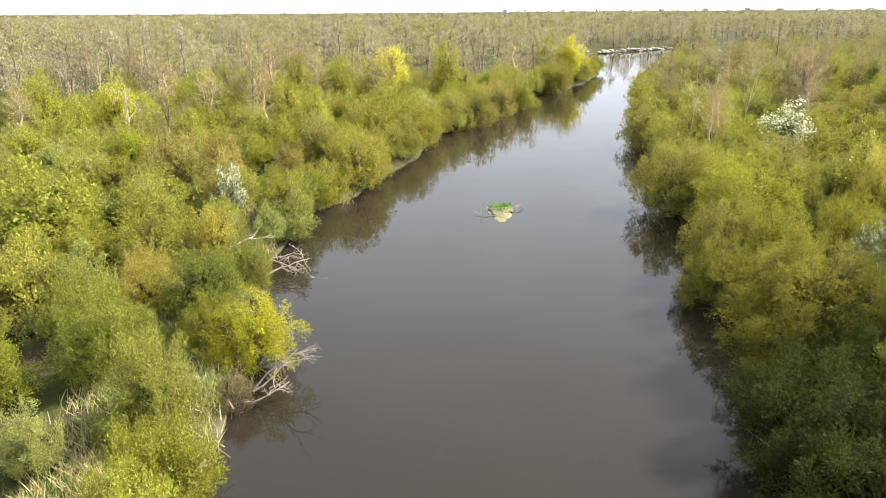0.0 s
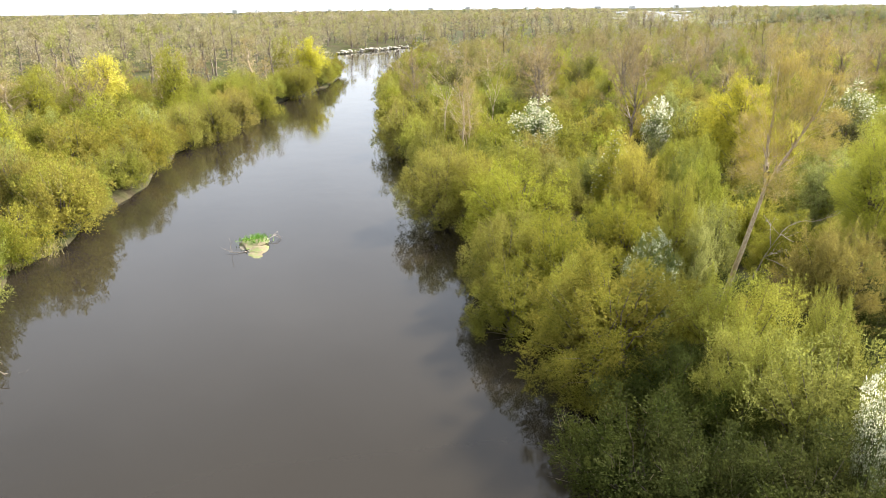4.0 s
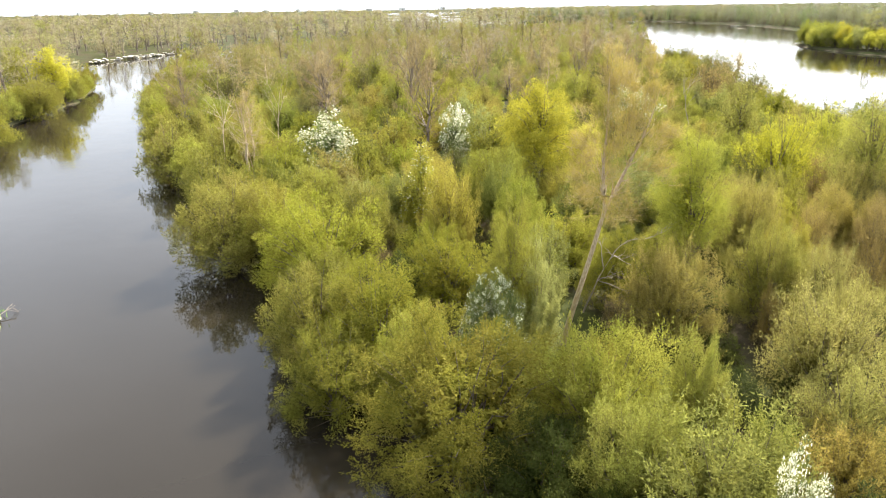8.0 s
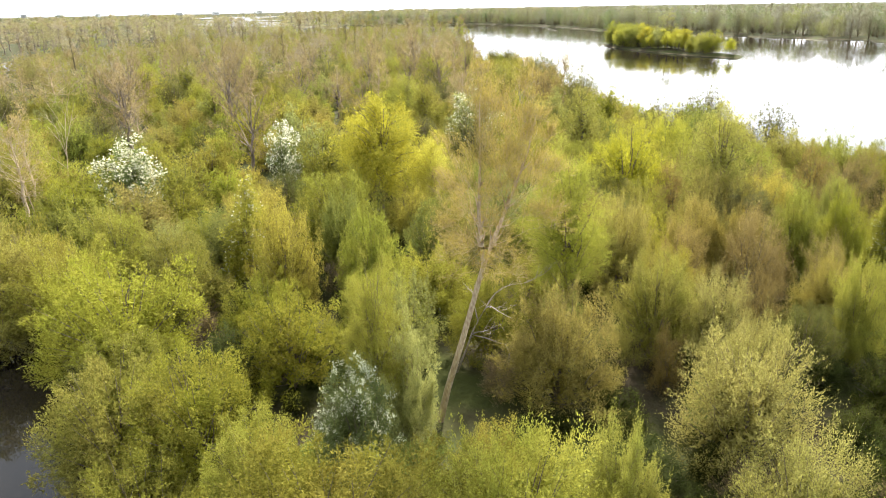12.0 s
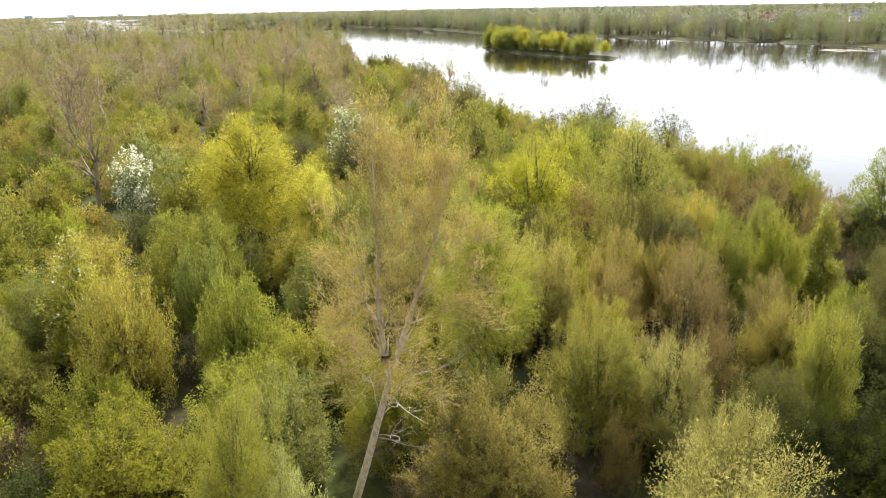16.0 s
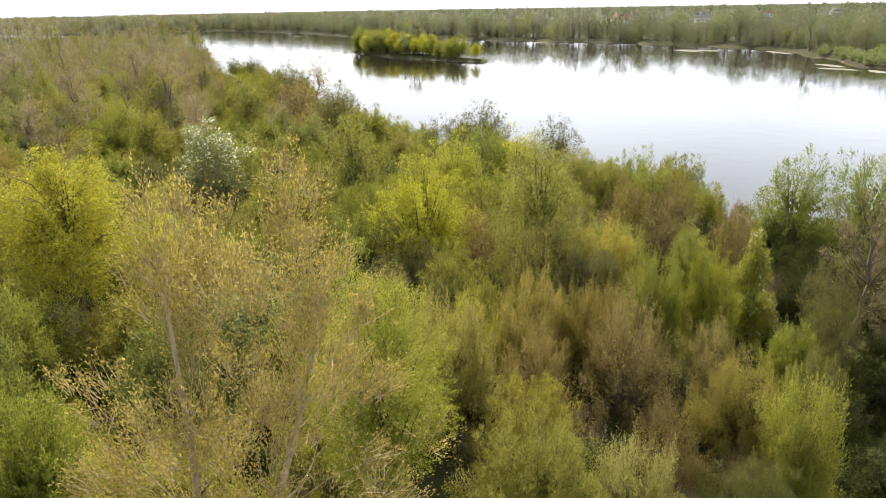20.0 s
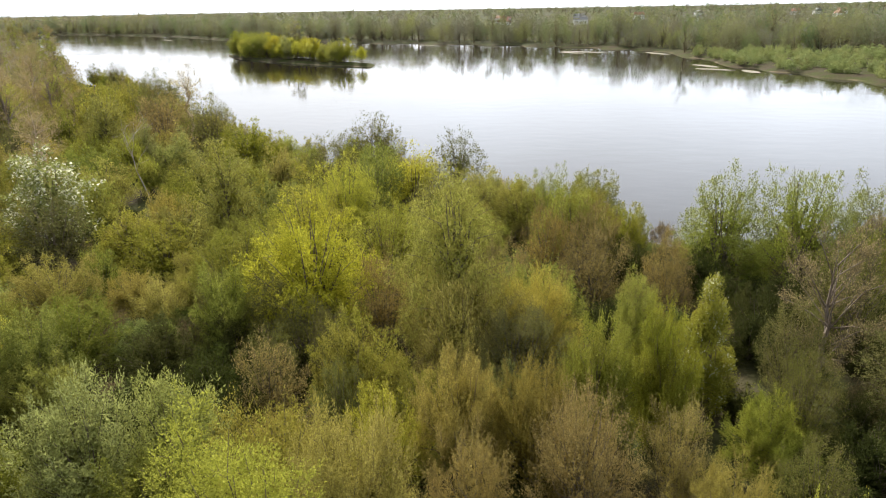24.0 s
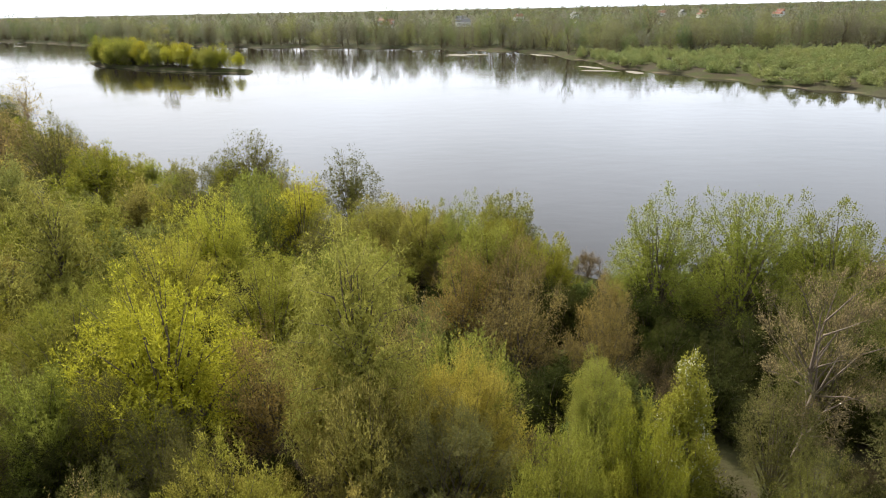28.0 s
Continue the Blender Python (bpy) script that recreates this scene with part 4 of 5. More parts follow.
# shade of the near east bank, put in as dark-leaved thickets
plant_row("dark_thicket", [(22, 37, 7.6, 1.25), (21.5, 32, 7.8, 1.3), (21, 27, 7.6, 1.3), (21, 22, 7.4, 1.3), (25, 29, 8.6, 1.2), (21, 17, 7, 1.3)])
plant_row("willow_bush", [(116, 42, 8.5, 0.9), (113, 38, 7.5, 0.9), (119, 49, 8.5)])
# dark-leaved thickets where shaded gaps between the crowns are wanted
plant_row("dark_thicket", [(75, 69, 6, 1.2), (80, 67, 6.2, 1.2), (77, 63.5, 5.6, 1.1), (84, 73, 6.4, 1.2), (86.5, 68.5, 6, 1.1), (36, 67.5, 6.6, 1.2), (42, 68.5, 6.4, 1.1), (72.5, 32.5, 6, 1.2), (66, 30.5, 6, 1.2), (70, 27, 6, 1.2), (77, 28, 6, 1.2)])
# the west bank
plant_row("willow_bush", [(-14, 129, 11, 1.1), (-6, 134, 10), (-20, 113, 10), (-14, 105, 9), (8, 164, 9.5), (21, 193, 9.5), (36, 229, 10), (-4, 145, 9.5), (2, 158, 9)])
plant_row("broad_willow", [(-63, 137, 15.5, 0.9), (-80, 142, 15, 0.8)])
plant_row("bronze_willow", [(-31, 98, 9), (-39, 99, 10, 1.15), (-42, 110, 9.5, 1.1), (-34, 105, 9), (-27, 60, 7), (14, 180, 9.5)])
plant_row("golden_willow", [(-14, 187, 17), (44, 253, 17)])
plant_row("bare_shrub", [(-14.4, 42, 3.4, 0.8)])
plant_row("broad_willow", [(-14.6, 48, 6.6, 1.1)], label="small bright yellow willow leaning over the water")
plant_row("weeping_willow", [(-25, 170, 15), (37, 266, 17), (-45, 160, 14), (1, 194, 18), (-36, 176, 16), (-26, 187, 15)])
plant_row("lime_willow", [(-43, 72, 12, 1.2), (-24, 44, 8.5), (-28, 50, 8), (-18, 38, 8), (-15, 31, 7), (-14.5, 26, 7), (-35, 54, 9), (-19, 63, 6.0), (-30, 73, 8)])
plant_row("pale_willow", [(-18, 79, 7, 1.2), (-23, 33, 6), (-19.5, 75, 6)])
plant_row("blossom_tree", [(-26, 82, 8.6, 0.9)])
plant_row("bare_tree", [(-128, 242, 19), (-83, 190, 19), (-41, 151, 18), (-70, 175, 18), (-100, 200, 19), (-55, 190, 18)])


def scatter(region, x0, x1, y0, y1, step, mix, low, high, seed, edge=2.0, level=None, free=0.62):
    """Fill a stretch of wood with trees of several kinds, keeping clear of those that stand already."""
    rng = random.Random(seed)
    x = x0
    kinds = [k for k, w in mix for _ in range(w)]
    while x < x1:
        y = y0
        while y < y1:
            px, py = x + rng.uniform(-0.5, 0.5) * step, y + rng.uniform(-0.5, 0.5) * step
            kind, hh, ww = rng.choice(kinds), rng.uniform(low, high), rng.uniform(0.95, 1.35)
            y += step
            if not region(px, py) or float(shore(np.array(px), np.array(py))) < edge:
                continue
            H = KINDS[kind]["H"] * hh
            R = KINDS[kind]["R"] * hh * ww
            if any((px - a) ** 2 + (py - b) ** 2 < (free * max(min(R, r), 0.6 * max(R, r))) ** 2 for a, b, r in placed):
                continue
            plant(kind, px, py, H, ww, level=level)
        x += step


def line_shore(line, x0, x1, y0, y1, step, inland, mix, low, high, seed, free=0.6):
    """Bushes all along a water line, leaning out over it."""
    rng = random.Random(seed)
    kinds = [k for k, w in mix for _ in range(w)]
    for (ax, ay), (bx, by) in zip(line, line[1:]):
        n = max(1, int(math.hypot(bx - ax, by - ay) / step))
        for i in range(n):
            t = (i + rng.uniform(0.1, 0.9)) / n
            px, py = ax + (bx - ax) * t, ay + (by - ay) * t
            if not (x0 < px < x1 and y0 < py < y1):
                continue
            nx, ny = (by - ay), -(bx - ax)
            k = inland * rng.uniform(0.6, 1.6) / math.hypot(nx, ny)
            for sign in (1, -1):
                qx, qy = px + sign * nx * k, py + sign * ny * k
                if float(shore(np.array(qx), np.array(qy))) > 0.2:
                    kind, hh = rng.choice(kinds), rng.uniform(low, high)
                    R = KINDS[kind]["R"] * hh
                    if all((qx - a) ** 2 + (qy - b) ** 2 > (free * max(R, 0.8 * r)) ** 2 for a, b, r in placed):
                        plant(kind, qx, qy, KINDS[kind]["H"] * hh, rng.uniform(0.95, 1.15))
                    break


def low_point(x, y):
    """The low bank where only scrub grows."""
    return x > 97 and y < 40


def on_peninsula(x, y):
    return bool(inside(np.array(x), np.array(y), LAND_B))


WOOD = [("willow_bush", 5), ("lime_willow", 3), ("green_willow", 2), ("bronze_willow", 3), ("green_shrub", 2), ("pale_willow", 1), ("dark_alder", 1)]
EDGE = [("willow_bush", 4), ("bronze_willow", 2), ("lime_willow", 2), ("green_shrub", 1)]
# this stretch of shore is shaded by leaf colour, through dark thickets
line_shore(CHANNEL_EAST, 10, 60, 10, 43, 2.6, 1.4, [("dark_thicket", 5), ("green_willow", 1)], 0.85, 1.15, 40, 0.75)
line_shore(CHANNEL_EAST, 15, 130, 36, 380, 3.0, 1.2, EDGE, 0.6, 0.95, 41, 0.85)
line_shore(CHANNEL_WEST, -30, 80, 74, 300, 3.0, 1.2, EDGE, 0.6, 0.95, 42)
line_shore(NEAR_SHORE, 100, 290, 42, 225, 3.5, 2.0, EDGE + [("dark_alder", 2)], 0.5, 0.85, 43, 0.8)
# the dark-leaved kinds in these mixes paint shade into the wood
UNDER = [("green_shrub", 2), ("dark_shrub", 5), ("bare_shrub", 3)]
SHADE_MIX = [("dark_alder", 1), ("dark_thicket", 6), ("bare_shrub", 1)]
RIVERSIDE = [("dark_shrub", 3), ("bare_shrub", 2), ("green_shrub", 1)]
SHADE_GAPS = [("bronze_willow", 2), ("dark_thicket", 5), ("dark_alder", 3), ("budding_willow", 3), ("green_willow", 1)]
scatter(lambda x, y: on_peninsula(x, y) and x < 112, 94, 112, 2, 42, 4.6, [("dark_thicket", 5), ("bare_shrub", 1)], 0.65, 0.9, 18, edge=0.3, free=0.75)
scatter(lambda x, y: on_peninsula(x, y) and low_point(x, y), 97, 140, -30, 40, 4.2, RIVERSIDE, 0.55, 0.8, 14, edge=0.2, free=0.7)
scatter(on_peninsula, 44, 98, 4, 36, 4.6, SHADE_MIX, 0.6, 0.9, 15, edge=0.3, free=0.85)
scatter(on_peninsula, 60, 86, 36, 76, 4.5, SHADE_GAPS, 0.5, 0.72, 19, edge=0.3, free=1.0)
# more dark leaf colour in place of shade behind the east bank
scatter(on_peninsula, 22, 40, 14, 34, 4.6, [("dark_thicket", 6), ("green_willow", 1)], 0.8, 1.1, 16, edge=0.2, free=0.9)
scatter(lambda x, y: on_peninsula(x, y) and not low_point(x, y), 20, 205, 14, 114, 4.4, WOOD, 0.5, 1.0, 11, edge=0.2, free=1.15)
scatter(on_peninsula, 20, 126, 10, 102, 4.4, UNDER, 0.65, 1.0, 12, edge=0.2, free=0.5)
MIXED = WOOD * 2 + [("bare_poplar", 1), ("bare_tree", 1), ("weeping_willow", 2)]
scatter(on_peninsula, 34, 240, 112, 215, 5.6, MIXED, 0.6, 1.0, 13, edge=0.3, free=1.1)


def west_bank(x, y):
    return x < 60 and not bool(inside(np.array(x), np.array(y), CHANNEL)) and float(gap_to(np.array(x), np.array(y), CHANNEL_WEST)) < 90


WEST = [("willow_bush", 2), ("lime_willow", 5), ("straw_willow", 2), ("green_willow", 1), ("bronze_willow", 1), ("pale_willow", 1), ("green_shrub", 2)]
scatter(west_bank, -70, -12, 16, 112, 4.4, WEST, 0.5, 0.95, 21, edge=0.8, free=1.12)
scatter(west_bank, -110, 40, 112, 240, 5.8, WEST * 2 + [("bare_poplar", 3), ("bare_tree", 1), ("weeping_willow", 4)], 0.65, 1.0, 22, edge=0.3, free=0.92)


# woods farther off: many crowns in one mesh
def far_leaf_material(name, tints, cell):
    """Crowns of distant woods: one tint of several for each crown-sized cell."""
    m, nt, bsdf, out = blank(name)
    geo = nt.nodes.new("ShaderNodeNewGeometry")
    mp = nt.nodes.new("ShaderNodeMapping")
    mp.inputs["Scale"].default_value = (1, 1, 0.15)
    nt.links.new(geo.outputs["Position"], mp.inputs["Vector"])
    vor = nt.nodes.new("ShaderNodeTexVoronoi")
    vor.inputs["Scale"].default_value = 1.0 / cell
    nt.links.new(mp.outputs["Vector"], vor.inputs["Vector"])
    ramp = nt.nodes.new("ShaderNodeValToRGB")
    ramp.color_ramp.interpolation = "LINEAR"
    el = ramp.color_ramp.elements
    el[0].position, el[0].color = 0.1, (*tints[0], 1)
    el[1].position, el[1].color = 0.9, (*tints[-1], 1)
    for i, c in enumerate(tints[1:-1]):
        e = el.new(0.1 + 0.8 * (i + 1) / (len(tints) - 1))
        e.color = (*c, 1)
    sep = nt.nodes.new("ShaderNodeSeparateXYZ")
    nt.links.new(vor.outputs["Color"], sep.inputs[0])
    nt.links.new(sep.outputs["X"], ramp.inputs["Fac"])
    hsv = nt.nodes.new("ShaderNodeHueSaturation")
    nt.links.new(ramp.outputs["Color"], hsv.inputs["Color"])
    nt.links.new(span(nt, geo.outputs["Random Per Island"], 0, 1, 0.8, 1.2), hsv.inputs["Value"])
    nt.links.new(hsv.outputs["Color"], bsdf.inputs["Base Color"])
    bsdf.inputs["Roughness"].default_value = 0.7
    bsdf.inputs["Specular IOR Level"].default_value = 0.03
    tr = nt.nodes.new("ShaderNodeBsdfTranslucent")
    nt.links.new(hsv.outputs["Color"], tr.inputs["Color"])
    sh = nt.nodes.new("ShaderNodeMixShader")
    sh.inputs[0].default_value = 0.3
    nt.links.new(bsdf.outputs[0], sh.inputs[1])
    nt.links.new(tr.outputs[0], sh.inputs[2])
    nt.links.new(sh.outputs[0], out.inputs["Surface"])
    return m


FORMS = {}


def form(kind, variant, grade):
    if (kind, variant, grade) not in FORMS:
        w, f, g, fl = grow(dict(KINDS[kind], limbs=18, leaves=60000), 5000 + 17 * list(KINDS).index(kind) + variant, grade)
        leaf_v, leaf_f = np.concatenate(g.v + fl.v), np.concatenate(g.f + [q + g.n for q in fl.f])
        wood_v, wood_f = np.concatenate(w.v), np.concatenate(w.f)
        v = np.concatenate([leaf_v, wood_v])
        fc = np.concatenate([leaf_f, wood_f + len(leaf_v)])
        mi = np.concatenate([np.zeros(len(leaf_f), int), np.ones(len(wood_f), int)])
        FORMS[kind, variant, grade] = (v, fc, mi)
    return FORMS[kind, variant, grade]


def wood_stuff(name, label, spots, mix, leaf, seed, low=0.8, high=1.1, wide=1.0, grade=3):
    """One mesh of many distant trees."""
    rng = np.random.default_rng(seed)
    kinds = [k for k, w in mix for _ in range(w)]
    vs, fs, ms, n = [], [], [], 0
    spots = np.asarray(spots, float)
    zs = height(spots[:, 0], spots[:, 1])
    for (x, y), z in zip(spots, zs):
        v, f, mi = form(kinds[rng.integers(len(kinds))], int(rng.integers(3)), grade)
        s, a = rng.uniform(low, high), rng.uniform(0, 6.28)
        w = s * wide * rng.uniform(0.9, 1.15)
        c, sn = math.cos(a) * w, math.sin(a) * w
        vs.append(np.stack([x + c * v[:, 0] - sn * v[:, 1], y + sn * v[:, 0] + c * v[:, 1], z - 0.1 + s * v[:, 2]], 1))
        fs.append(f + n)
        ms.append(mi)
        n += len(v)
    v, f, mi = np.concatenate(vs), np.concatenate(fs), np.concatenate(ms)
    me = bpy.data.meshes.new(name)
    me.vertices.add(len(v))
    me.vertices.foreach_set("co", v.ravel())
    me.loops.add(3 * len(f))
    me.loops.foreach_set("vertex_index", f.ravel().astype(np.int32))
    me.polygons.add(len(f))
    me.polygons.foreach_set("loop_start", np.arange(0, 3 * len(f), 3, dtype=np.int32))
    me.materials.append(leaf)
    me.materials.append(GREY_BARK if leaf == FAR_BARE else TWIG)
    me.polygons.foreach_set("material_index", mi.astype(np.int32))
    me.update(calc_edges=True)
    ob = new(name, me)
    return tagged(ob, label, "woodland", kind="stuff")


def spread(x0, x1, y0, y1, step, seed, keep, edge=4.0):
    rng = np.random.default_rng(seed)
    X, Y = np.meshgrid(np.arange(x0, x1, step), np.arange(y0, y1, step), indexing="ij")
    X, Y = (X + rng.uniform(-0.5, 0.5, X.shape) * step).ravel(), (Y + rng.uniform(-0.5, 0.5, Y.shape) * step).ravel()
    ok = (shore(X, Y) > edge) & keep(X, Y)
    return np.stack([X[ok], Y[ok]], 1)


OLIVE, LIME, GOLD, GREEN, TAN, BROWN, GREYB = (0.218, 0.211, 0.047), (0.242, 0.265, 0.051), (0.312, 0.289, 0.047), (0.125, 0.172, 0.047), (0.281, 0.226, 0.101), (0.226, 0.172, 0.101), (0.281, 0.242, 0.172)
FAR_MIX = far_leaf_material("mixed_wood_crowns", [GREYB, TAN, OLIVE, LIME, BROWN, OLIVE, TAN], 9)
FAR_BARE = far_leaf_material("bare_wood_crowns", [(0.35, 0.31, 0.19), (0.27, 0.235, 0.12), (0.30, 0.29, 0.10), (0.35, 0.30, 0.21), (0.27, 0.275, 0.07), (0.31, 0.255, 0.15)], 9)
FAR_BANK = far_leaf_material("far_bank_crowns", [(0.15, 0.195, 0.085), (0.22, 0.205, 0.13), (0.215, 0.225, 0.09), (0.25, 0.235, 0.18), (0.17, 0.21, 0.09), (0.275, 0.285, 0.095), (0.205, 0.19, 0.13)], 12)
SCRUB = far_leaf_material("spit_scrub_leaves", [(0.235, 0.275, 0.10), (0.285, 0.305, 0.11), (0.205, 0.24, 0.09), (0.265, 0.265, 0.105)], 6)
LOWW = [("willow_bush", 8), ("lime_willow", 4), ("bare_poplar", 1), ("golden_willow", 1)]
BARE = [("bare_poplar", 6), ("dark_alder", 2), ("willow_bush", 2)]

wood_stuff("peninsula_wood", "mixed budding wood of willows and poplars on the peninsula", spread(60, 700, 215, 620, 12.5, 31, lambda x, y: inside(x, y, LAND_B)), LOWW, FAR_MIX, 31)
wood_stuff("west_wood", "grey-brown wood of almost bare poplars behind the bank", spread(-420, 560, 110, 620, 17, 32, lambda x, y: ~inside(x, y, CHANNEL) & (x < 640 - 0 * y) & ~inside(x, y, LAND_B) & ((gap_to(x, y, CHANNEL_WEST) > 90) | (y > 240))), BARE, FAR_BARE, 32, 0.85, 1.05, 1.25)
wood_stuff("north_wood", "distant bare flood-plain wood reaching towards the horizon", spread(-900, 1500, 560, 1700, 40, 33, lambda x, y: (y > 500 + 0.25 * np.maximum(x - 500, 0)) & ~inside(x, y, LAND_B)), BARE, FAR_BARE, 33, 0.75, 1.0, 2.4, 4)
wood_stuff("far_bank_wood", "tall dark wood lining the far bank of the river", spread(300, 1400, -420, 900, 9.0, 34, lambda x, y: (gap_to(x, y, FAR_SHORE[2:9] + [(480, -60), (440, -180), (420, -420)]) < 52) & (x > 420 - 0.1 * y) & ~inside(x, y, RIVER)), [("willow_bush", 4), ("dark_alder", 5), ("bare_tree", 1), ("weeping_willow", 3), ("golden_willow", 2)], FAR_BANK, 34, 0.85, 1.6, 1.0, 5)
wood_stuff("plain_wood", "scattered woods on the plain beyond the river", spread(520, 3200, -1900, 2700, 56, 35, lambda x, y: (gap_to(x, y, FAR_SHORE) > 80) & (np.sin(x * 0.011 + 2 * np.sin(y * 0.006)) > -0.35)), BARE + [("weeping_willow", 3)], FAR_BANK, 35, 0.5, 0.85, 3.2, 4)
wood_stuff("river_scrub", "low pale green willow scrub on a sand spit", spread(215, 470, -300, 0, 8.0, 36, lambda x, y: ~inside(x, y, RIVER) & (x < 440 + 0.2 * y), 2.0), [("green_shrub", 1)], SCRUB, 36, 0.6, 0.95, 1.5)

rng_islet = random.Random(5)
for i in range(64):
    for _ in range(40):
        px, py = rng_islet.uniform(372, 468), rng_islet.uniform(130, 248)
        if float(shore(np.array(px), np.array(py))) > 3 and bool(inside(np.array(px), np.array(py), ISLET)) and all((px - a) ** 2 + (py - b) ** 2 > 20 for a, b, r in placed):
            plant(rng_islet.choice(["lime_willow", "golden_willow", "pale_willow", "lime_willow"]), px, py, rng_islet.uniform(6.5, 12.5) + 3 * (py - 130) / 118, 1.15, level=2, label="yellow-green willow on the small river islet", group="willows of the islet")
            break


# ---------------------------------------------------------------- dead wood
def dead_mesh(name, start, aim, length, girth, seed, material, forks=5, depth=3, wander=0.16):
    """A bare, forking, leafless stem as one connected mesh."""
    rng = np.random.default_rng(seed)
    shape = Shape()

    def limb(a, d, ln, r, root, left):
        k = 7
        pts = [np.asarray(a, float)]
        v = np.asarray(d, float)
        for i in range(k - 1):
            v = v + rng.normal(scale=wander, size=3)
            v /= np.linalg.norm(v)
            pts.append(pts[-1] + v * ln / (k - 1))
        first = shape.n - (5 if root is not None else 0)
        shape.tube(pts, np.linspace(1, 0.25, k) * r, 5, root)
        if left:
            for f in range(forks if left == depth else 3):
                at = int(rng.integers(2, k - 1))
                side = v + rng.normal(scale=0.55, size=3)
                side /= np.linalg.norm(side)
                limb(pts[at], side, ln * rng.uniform(0.35, 0.6), r * 0.5, first + at * 5 + np.arange(5), left - 1)

    limb(start, np.asarray(aim, float) / np.linalg.norm(aim), length, girth, None, depth)
    return shape.mesh(name, material, True)


def dead_tree(name, x, y, aim, length, girth, seed, label, z=None, material=DEAD_WOOD, forks=5, wander=0.16):
    ob = new(name, dead_mesh(name, (0, 0, 0), aim, length, girth, seed, material, forks, 3, wander))
    h = float(height(np.array(float(x)), np.array(float(y)))) if z is None else z
    ob.location = (x, y, h - 0.1)
    return tagged(ob, label, "dead tree", "dead trees along the water")


dead_tree("dead_tree", -13.6, 43.8, (1.0, 0.5, 0.75), 4.4, 0.08, 41, "bleached forked dead tree standing over the water", z=0.6, forks=7)
dead_tree("dead_tree", -13.6, 43.5, (1.0, 0.25, 0.4), 4.4, 0.085, 1, "bleached dead tree leaning out over the brown water", z=0.6)
dead_tree("dead_tree", -13.8, 42.3, (1.0, -0.1, 0.1), 3.4, 0.08, 2, "pale broken branch lying at the water's edge", z=0.5)
dead_tree("fallen_trunk", -21.5, 69, (1.0, 0.35, 0.0), 6.5, 0.17, 3, "fallen grey trunk lying across the bank into water", z=1.6)
dead_tree("fallen_trunk", -18, 66, (0.8, 0.6, 0.05), 5.0, 0.12, 4, "bleached driftwood trunk at the bank's foot", z=0.7)
dead_tree("fallen_trunk", -26, 66, (1.0, 0.8, 0.35), 7.0, 0.2, 5, "tan leaning broken trunk above the grassy bank")
dead_tree("dead_tree", 73, 244, (-0.5, -0.3, 1.0), 9.0, 0.16, 6, "whitish dead tree leaning over the channel")
dead_tree("dead_tree", 70, 246, (-0.9, 0.2, 0.8), 7.0, 0.14, 7, "whitish dead tree leaning over the channel")
dead_tree("fallen_trunk", 101, 69, (-0.7, 0.5, 0.35), 10.0, 0.16, 8, "grey fallen crown of bare branches in the thicket", z=2.0)
dead_tree("dead_tree", 130, 101, (0.1, 0.1, 1.0), 10.0, 0.10, 9, "thin dead tree with grey bare branches")
dead_tree("dead_tree", 48, 57, (0.2, -0.2, 1.0), 7.0, 0.09, 10, "thin dead tree with grey bare branches")
dead_tree("fallen_trunk", -58, 128, (0.1, 0.0, 1.0), 11.0, 0.2, 11, "pale forked stem standing under a golden crown")
for i, (x, y, h) in enumerate([(-75, 175, 14), (-92, 190, 15), (-66, 160, 13), (-108, 205, 15), (-50, 150, 12), (-120, 225, 16), (47, 121, 15), (44, 126, 15), (57, 135, 13)]):
    dead_tree("dead_tree", x, y, (0.15 * math.sin(i), 0.1, 1.0), h * 0.85, 0.09, 30 + i, "whitish bare tree rising above the green wood", material=PALE_BARK, forks=6, wander=0.05)


# ---------------------------------------------------------------- stones, islet of rock
def stone_material(name, a, b, moss=0.0):
    m, nt, bsdf, out = blank(name)
    geo = nt.nodes.new("ShaderNodeNewGeometry")
    n1, n2 = noise_node(nt, 1.1, 4, geo.outputs["Position"]), noise_node(nt, 9, 5, geo.outputs["Position"])
    col = mix_colour(nt, span(nt, n2.outputs["Fac"], 0.3, 0.7), a, b)
    col = mix_colour(nt, span(nt, n1.outputs["Fac"], 0.45, 0.62, 0, moss), col, (0.11, 0.15, 0.035))
    nt.links.new(col, bsdf.inputs["Base Color"])
    bsdf.inputs["Roughness"].default_value = 0.9
    bump = nt.nodes.new("ShaderNodeBump")
    bump.inputs["Strength"].default_value, bump.inputs["Distance"].default_value = 0.7, 0.06
    nt.links.new(n2.outputs["Fac"], bump.inputs["Height"])
    nt.links.new(bump.outputs["Normal"], bsdf.inputs["Normal"])
    return m


PALE_STONE = stone_material("pale_limestone", (0.33, 0.30, 0.24), (0.50, 0.46, 0.38))
OCHRE = stone_material("ochre_silt", (0.115, 0.092, 0.05), (0.20, 0.16, 0.09), 0.8)
MUD = stone_material("wet_mud", (0.13, 0.11, 0.08), (0.22, 0.19, 0.14), 0.3)


def stone_mesh(seed, material, flat=0.6):
    rng = random.Random(seed)
    bm = bmesh.new()
    bmesh.ops.create_icosphere(bm, subdivisions=2, radius=1.0)
    off = Vector((rng.uniform(0, 50), rng.uniform(0, 50), 0))
    for v in bm.verts:
        v.co *= 1 + 0.45 * (noise.noise(v.co * 1.1 + off))
        v.co.z *= flat
    me = bpy.data.meshes.new("stone")
    bm.to_mesh(me)
    bm.free()
    me.materials.append(material)
    return me


